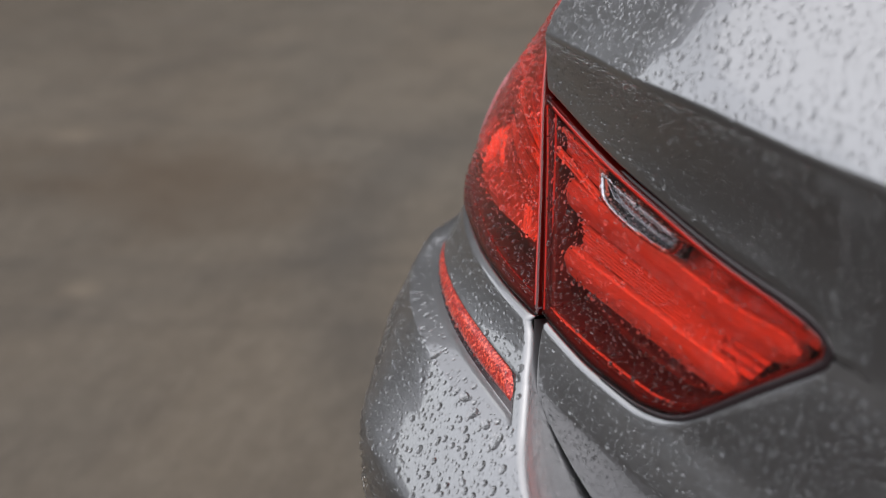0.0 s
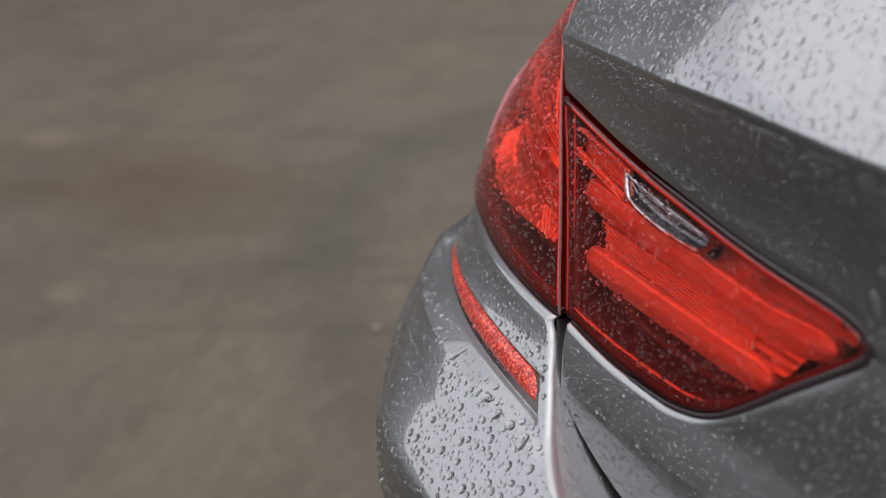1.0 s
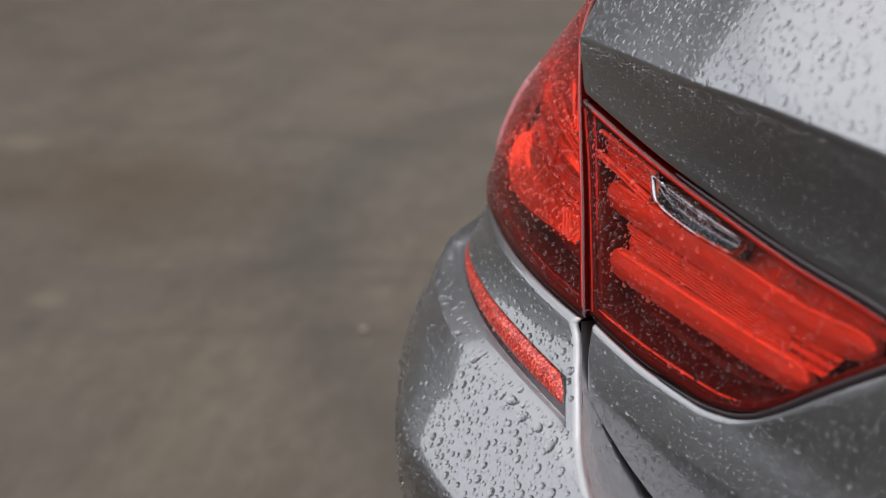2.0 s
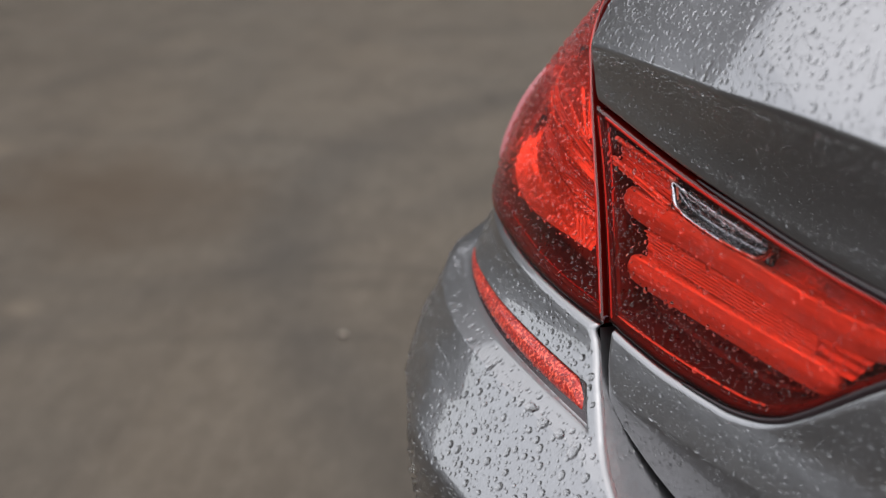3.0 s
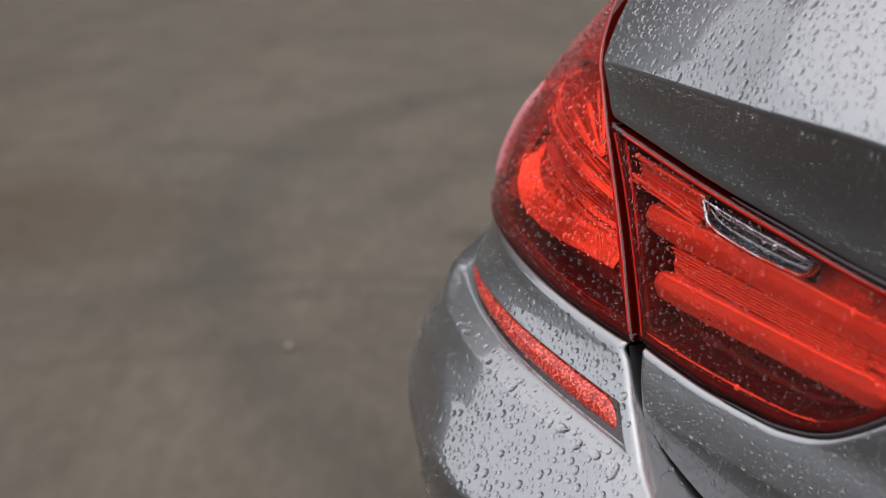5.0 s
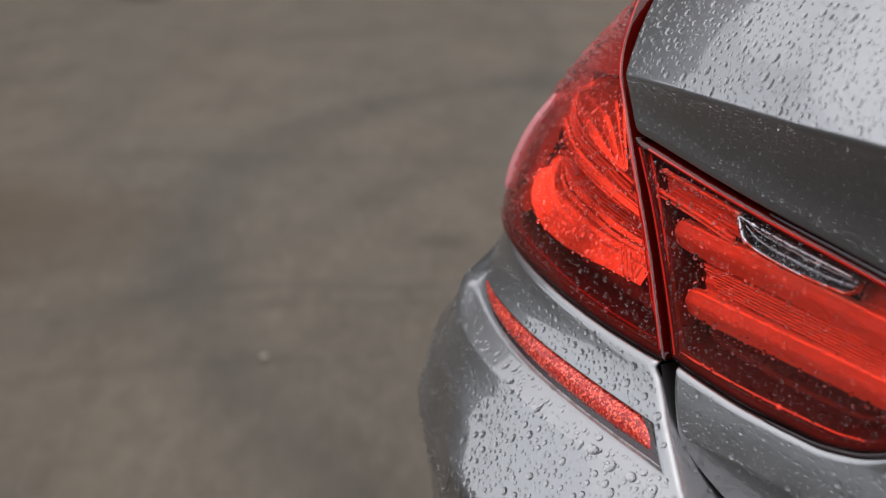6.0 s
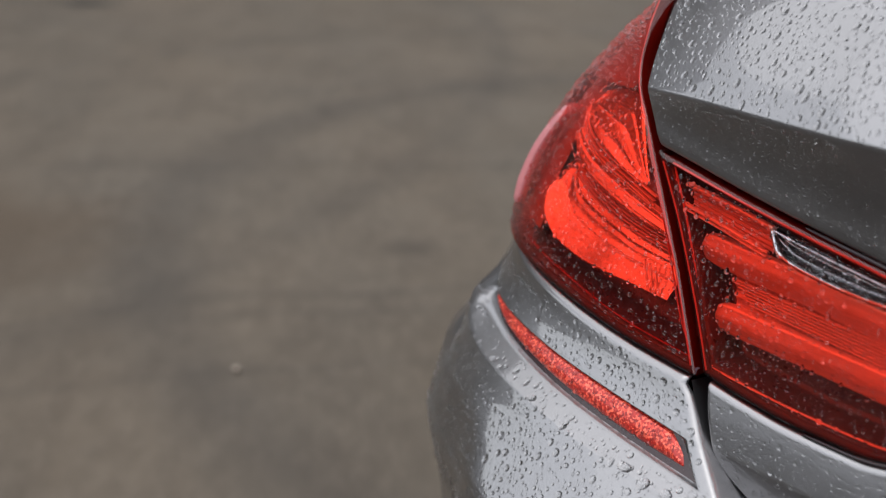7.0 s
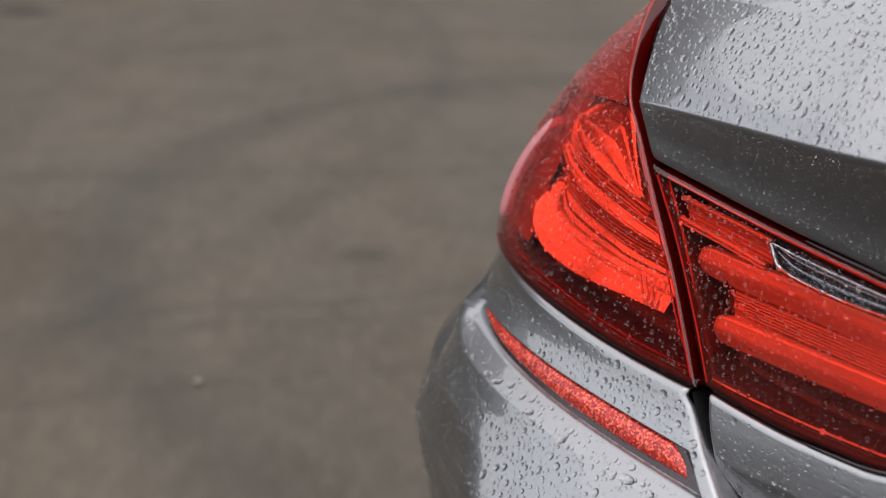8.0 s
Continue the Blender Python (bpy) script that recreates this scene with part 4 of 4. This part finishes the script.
# shoulders and rear pillars over the lamps
rows = []
for f in steps(0, 1, 30):
    run = 0.285 + 1.45 * f
    end = lamp_end(1.13) + 0.003
    low = pt(run, 1.128, lamp_out(run, 1.128) - 0.001) if run < end else pt(run, 1.175, lamp_out(0.4, 1.13) - 0.12)
    if run < end:
        low = low.lerp(pt(run, 1.16, lamp_out(run, 1.128) - 0.03), max(0, (run - 0.5) / 0.2))
    corner = pt(0.272, lip_z(0.272) + 0.142, lip_out(0.272) - 0.345)
    high = corner.lerp(Vector((XC - 0.62, 1.36, 1.42)), min(1, f * 1.25))
    rows.append([low.lerp(high, g) + Vector((-0.015, 0, 0.015)) * math.sin(math.pi * g) for g in steps(0, 1, 7)])
both(part("shoulder", faced(grid(rows)), PAINT, car), car)

# ---- unseen buildings: the gabled one inferred from reflections, the rest added to shape them ----
def building(x0, x1, y0, y1, high, label, ridge=0.0):
    body = tagged(new("building"), label, "building", "buildings round the yard")
    bm = bmesh.new()
    bmesh.ops.create_cube(bm, size=1, matrix=Matrix.Translation(((x0 + x1) / 2, (y0 + y1) / 2, high / 2)) @ Matrix.Diagonal((x1 - x0, y1 - y0, high, 1)))
    bmesh.ops.bevel(bm, geom=bm.edges, offset=0.03, segments=1)
    part("wall", bm, WALL, body, smooth=False)
    # roof slab, pitched along the yard where it has a ridge
    mid, e = (y0 + y1) / 2, 0.3
    under = [(y0 - e, high), (mid, high + ridge), (y1 + e, high)]
    over = [(y, z + 0.24) for y, z in reversed(under)]
    bm = bmesh.new()
    ends = [[bm.verts.new((x, y, z)) for y, z in under + over] for x in (x0 - e, x1 + e)]
    for k in range(6):
        bm.faces.new([ends[0][k], ends[0][(k + 1) % 6], ends[1][(k + 1) % 6], ends[1][k]])
    for end in ends:
        bm.faces.new(end)
    if ridge:
        gable = [[bm.verts.new((x, y, z)) for y, z in ((y0, high), (mid, high + ridge), (y1, high))] for x in (x0, x1)]
        for end in gable:
            bm.faces.new(end)
    bmesh.ops.recalc_face_normals(bm, faces=bm.faces)
    part("roof", bm, ROOF, body, smooth=False)


WALL = plastic_material("grey_plaster", (0.15, 0.145, 0.14), 0.9)
ROOF = plastic_material("dark_roof", (0.10, 0.095, 0.09), 0.8)
building(-22.0, -12.5, 0.70, 15.4, 5.7, "tall plain dark grey gabled building at the yard's side", 7.6)
building(-14.0, 20.0, -19.0, -10.5, 2.6, "unseen plain grey building added behind the yard to darken reflections")
building(-25.0, -13.0, -10.0, 0.4, 1.9, "low unseen dark grey building added to fit the mirrored skyline")
building(-30.0, 30.0, 26.0, 34.0, 7.5, "unseen plain grey building added at the far end to block mirrored sky")
building(13.5, 22.0, -8.0, 16.0, 3.6, "unseen plain grey building added at the far side to darken reflections")


# ---- a pale pebble on the asphalt ----
bm = bmesh.new()
bmesh.ops.create_icosphere(bm, subdivisions=2, radius=0.0095)
for v in bm.verts:
    v.co = Vector((v.co.x * 1.2, v.co.y, v.co.z * 0.7)) * (1 + 0.12 * math.sin(300 * v.co.x + 1) * math.cos(260 * v.co.y))
pebble = part("pebble", bm, plastic_material("pale_stone", (0.27, 0.225, 0.185), 0.8))
pebble.location = (-1.50, 1.14, 0.007)
tagged(pebble, "small pale pebble lying on the asphalt", "pebble")

# ---- rain ----
def cap_mesh(rings, seg):
    """Unit drop: a cap of radius 1 and height about 0.55, as points and faces."""
    pts, faces = [], []
    for r in range(rings):
        f = r / rings
        rad = math.cos(f * math.pi / 2) ** 0.72
        for k in range(seg):
            a = 2 * math.pi * (k + 0.5 * (r % 2)) / seg
            pts.append((rad * math.cos(a), rad * math.sin(a), math.sin(f * math.pi / 2) ** 1.15))
    pts.append((0, 0, 1))
    for r in range(rings - 1):
        for k in range(seg):
            a, b = r * seg + k, r * seg + (k + 1) % seg
            faces.append((a, b, b + seg, a + seg))
    top = len(pts) - 1
    for k in range(seg):
        faces.append(((rings - 1) * seg + k, (rings - 1) * seg + (k + 1) % seg, top))
    return np.array(pts), faces


CAP_FINE, CAP_ROUGH, CAP_BIG = cap_mesh(6, 14), cap_mesh(3, 8), cap_mesh(12, 30)
rng = np.random.default_rng(7)


def drop_arrays(place, out, size, sag, stretch, fine, tall=0.66):
    """One drop: size is its radius; it sags and stretches down the slope."""
    pts, faces = CAP_BIG if size > 0.0035 else CAP_FINE if fine else CAP_ROUGH
    down = Vector((0, 0, -1)) - out * Vector((0, 0, -1)).dot(out)
    down = down.normalized() if down.length > 1e-4 else Vector((1, 0, 0))
    side = out.cross(down)
    ang = np.arctan2(pts[:, 1], pts[:, 0])
    ph = rng.uniform(0, 6.28, 3)
    wob = 1 + 0.06 * np.sin(2 * ang + ph[0]) + 0.035 * np.sin(3 * ang + ph[1])
    x, y, h = pts[:, 0] * wob * stretch, pts[:, 1] * wob / math.sqrt(stretch), pts[:, 2] * (0.5 if size > 0.0035 else tall) * rng.uniform(0.85, 1.1)
    x = x + sag * h
    xyz = np.outer(x, np.array(down)) + np.outer(y, np.array(side)) + np.outer(h - 0.03, np.array(out))
    return np.array(place) + xyz * size, faces


def drops(name, label, spots, tall=0.66):
    """All small drops of one surface as one mesh of uncountable stuff."""
    verts, faces, base = [], [], 0
    for place, out, size, sag, stretch in spots:
        v, f = drop_arrays(place, out, size, sag, stretch, size > 0.0009, tall)
        verts.append(v)
        faces.extend([tuple(i + base for i in q) for q in f])
        base += len(v)
    me = bpy.data.meshes.new(name)
    me.from_pydata(np.concatenate(verts).tolist(), [], faces)
    me.polygons.foreach_set("use_smooth", [True] * len(me.polygons))
    me.materials.append(WATER)
    return tagged(new(name, me), label, "rain drops", kind="stuff")


def scatter(surface, s_range, z_range, count, size, spread, gap, sag, stretch, keep=None, least=0.00035, most=0.004):
    """Random drops over surface(s, z): none overlaps another."""
    spots, cells = [], {}
    sizes = np.clip(size * np.exp(rng.normal(0, spread, count)), least, most)
    for r in -np.sort(-sizes):
        for _ in range(12):
            s, z = rng.uniform(*s_range), rng.uniform(*z_range)
            if keep and not keep(s, z, r):
                continue
            p = surface(s, z)
            key = tuple(int(c // 0.009) for c in p)
            near = [q for i in (-1, 0, 1) for j in (-1, 0, 1) for k in (-1, 0, 1) for q in cells.get((key[0] + i, key[1] + j, key[2] + k), ())]
            if any((p - q[0]).length < (q[1] + r) * gap for q in near):
                continue
            a, b = surface(s + 0.002, z) - surface(s - 0.002, z), surface(s, z + 0.001) - surface(s, z - 0.001)
            out = a.cross(b).normalized()
            if out.dot(Vector((-0.3, -1, 0.4))) < 0:
                out = -out
            cells.setdefault(key, []).append((p, r))
            st = stretch * rng.uniform(0.85, 1.2)
            spots.append((p, out, r, sag * rng.uniform(0.5, 1.3), st))
            break
    return spots


def on_bumper(s, z):
    return pt(s, z, bumper_at(s, z))


def on_lamp(s, z):
    return pt(s, z, lamp_out(s, z))


def on_lid(s, z):
    return pt(s, z, lid_out(s, z))


def on_deck(s, h):
    qs, hs = [d[0] for d in DECK], [d[1] for d in DECK]
    return pt(s, lip_z(s) + h, lip_out(s) - float(np.interp(h, hs, qs)))


def on_band(s, f):
    lo = lamp_top(s) + 0.011 if s > -0.306 else 0.904
    h = lip_z(s) - lo
    a, b = lamp_out(s, lo), lip_out(s)
    m0, m1 = -lean(s) * h, (b - a) * 1.7 + 0.004
    return pt(s, lo + h * f, (2 * f**3 - 3 * f**2 + 1) * a + (f**3 - 2 * f**2 + f) * m0 + (3 * f**2 - 2 * f**3) * b + (f**3 - f**2) * m1)


def bumper_keep(s, z, r):
    if s < bumper_edge(z) + 0.004 + r:
        return False
    inside = refl_low(s) - r < z < refl_top(s) + r and s > bumper_edge(z) + 0.026
    return not inside and z < outer_low(s) - 0.006 - r


drops("bumper_drops", "clear rain drops beaded on the bumper", scatter(on_bumper, (-0.14, 0.36), (0.58, 0.80), 3400, 0.00105, 0.6, 1.3, 0.25, 1.06, bumper_keep))
drops("flank_drops", "clear rain drops on the bumper's edge", scatter(flank_at, (0.1, 0.85), (0.68, 0.745), 110, 0.0014, 0.5, 1.3, 0.2, 1.1))
drops("reflector_drops", "clear rain drops on the red reflector", scatter(lambda s, z: pt(s, z, bumper_out(z) - 0.0013), (-0.02, 0.31), (0.736, 0.765), 160, 0.0009, 0.5, 1.1, 0.3, 1.05, lambda s, z, r: refl_low(s) + 0.005 + r < z < refl_top(s) - 0.003 - r and s > 0.010 - (0.762 - z) * 1.3 + 0.002))
drops("lid_drops", "clear rain drops on the lower boot lid", scatter(on_lid, (-0.50, 0.0), (0.68, 0.89), 2600, 0.0010, 0.45, 1.3, 0.3, 1.08, lambda s, z, r: s < seam_shift(z) - 0.004 - r and (s < -0.312 or z < lamp_low(s) - 0.006 - r), most=0.003))
drops("deck_drops", "elongated rain drops running down the boot lid", scatter(on_deck, (-0.42, 0.22), (0.002, 0.136), 3000, 0.00115, 0.5, 1.4, 0.15, 1.15, lambda s, h, r: s < seam_in(lip_z(s) + h) - 0.003 - r, most=0.0036))
drops("band_drops", "fine rain drops under the lid's lip", scatter(on_band, (-0.34, 0.15), (0.02, 0.94), 2600, 0.0011, 0.38, 1.3, 0.4, 1.15, lambda s, f, r: s < 0.15 - 0.03 * (1 - f), most=0.0022), 1.12)
drops("outer_lens_drops", "rain drops on the outer red lens", scatter(on_lamp, (0.0, 0.44), (0.81, 1.11), 2100, 0.00115, 0.46, 1.35, 0.25, 1.1, lambda s, z, r: seam_out(z) + 0.002 + r < s < lamp_end(z) - 0.01 and z > outer_low(s) + 0.004 + r, least=0.0005, most=0.0026), 0.86)
drops("inner_lens_drops", "rain drops on the inner red lens", scatter(on_lamp, (-0.30, 0.12), (0.80, 0.96), 1450, 0.00105, 0.46, 1.35, 0.25, 1.1, lambda s, z, r: s < seam_in(z) - 0.004 - r and lamp_low(max(s, -0.306)) + 0.006 + r < z < lamp_top(s) - 0.005 - r, least=0.0005, most=0.0026), 0.86)


def big_drop(s, z, size, stretch=1.0, sag=0.22):
    a, b = on_bumper(s + 0.003, z) - on_bumper(s - 0.003, z), on_bumper(s, z + 0.006) - on_bumper(s, z - 0.006)
    out = a.cross(b).normalized()
    if out.y > 0:
        out = -out
    place = on_bumper(s, z)
    v, f = drop_arrays(Vector((0, 0, 0)), out, size, sag, stretch, True)
    me = bpy.data.meshes.new("rain_drop")
    me.from_pydata(v.tolist(), [], f)
    me.polygons.foreach_set("use_smooth", [True] * len(me.polygons))
    me.materials.append(WATER)
    ob = new("rain_drop", me)
    ob.location = place
    tagged(ob, "large clear rain drop resting on the bumper ledge", "rain drop", "large drops on the bumper ledge")


for s, up, size, stretch in ((-0.044, -0.001, 0.0062, 1.2), (-0.020, 0.001, 0.0054, 0.8), (0.003, 0.000, 0.0056, 0.95), (0.027, 0.002, 0.0060, 0.8), (0.104, 0.001, 0.0046, 0.9), (0.152, 0.002, 0.0048, 0.75), (0.212, 0.002, 0.0038, 0.8), (0.228, 0.002, 0.0044, 0.8), (0.262, 0.002, 0.0038, 0.8)):
    big_drop(s, ledge_z(s) + up, size, stretch)
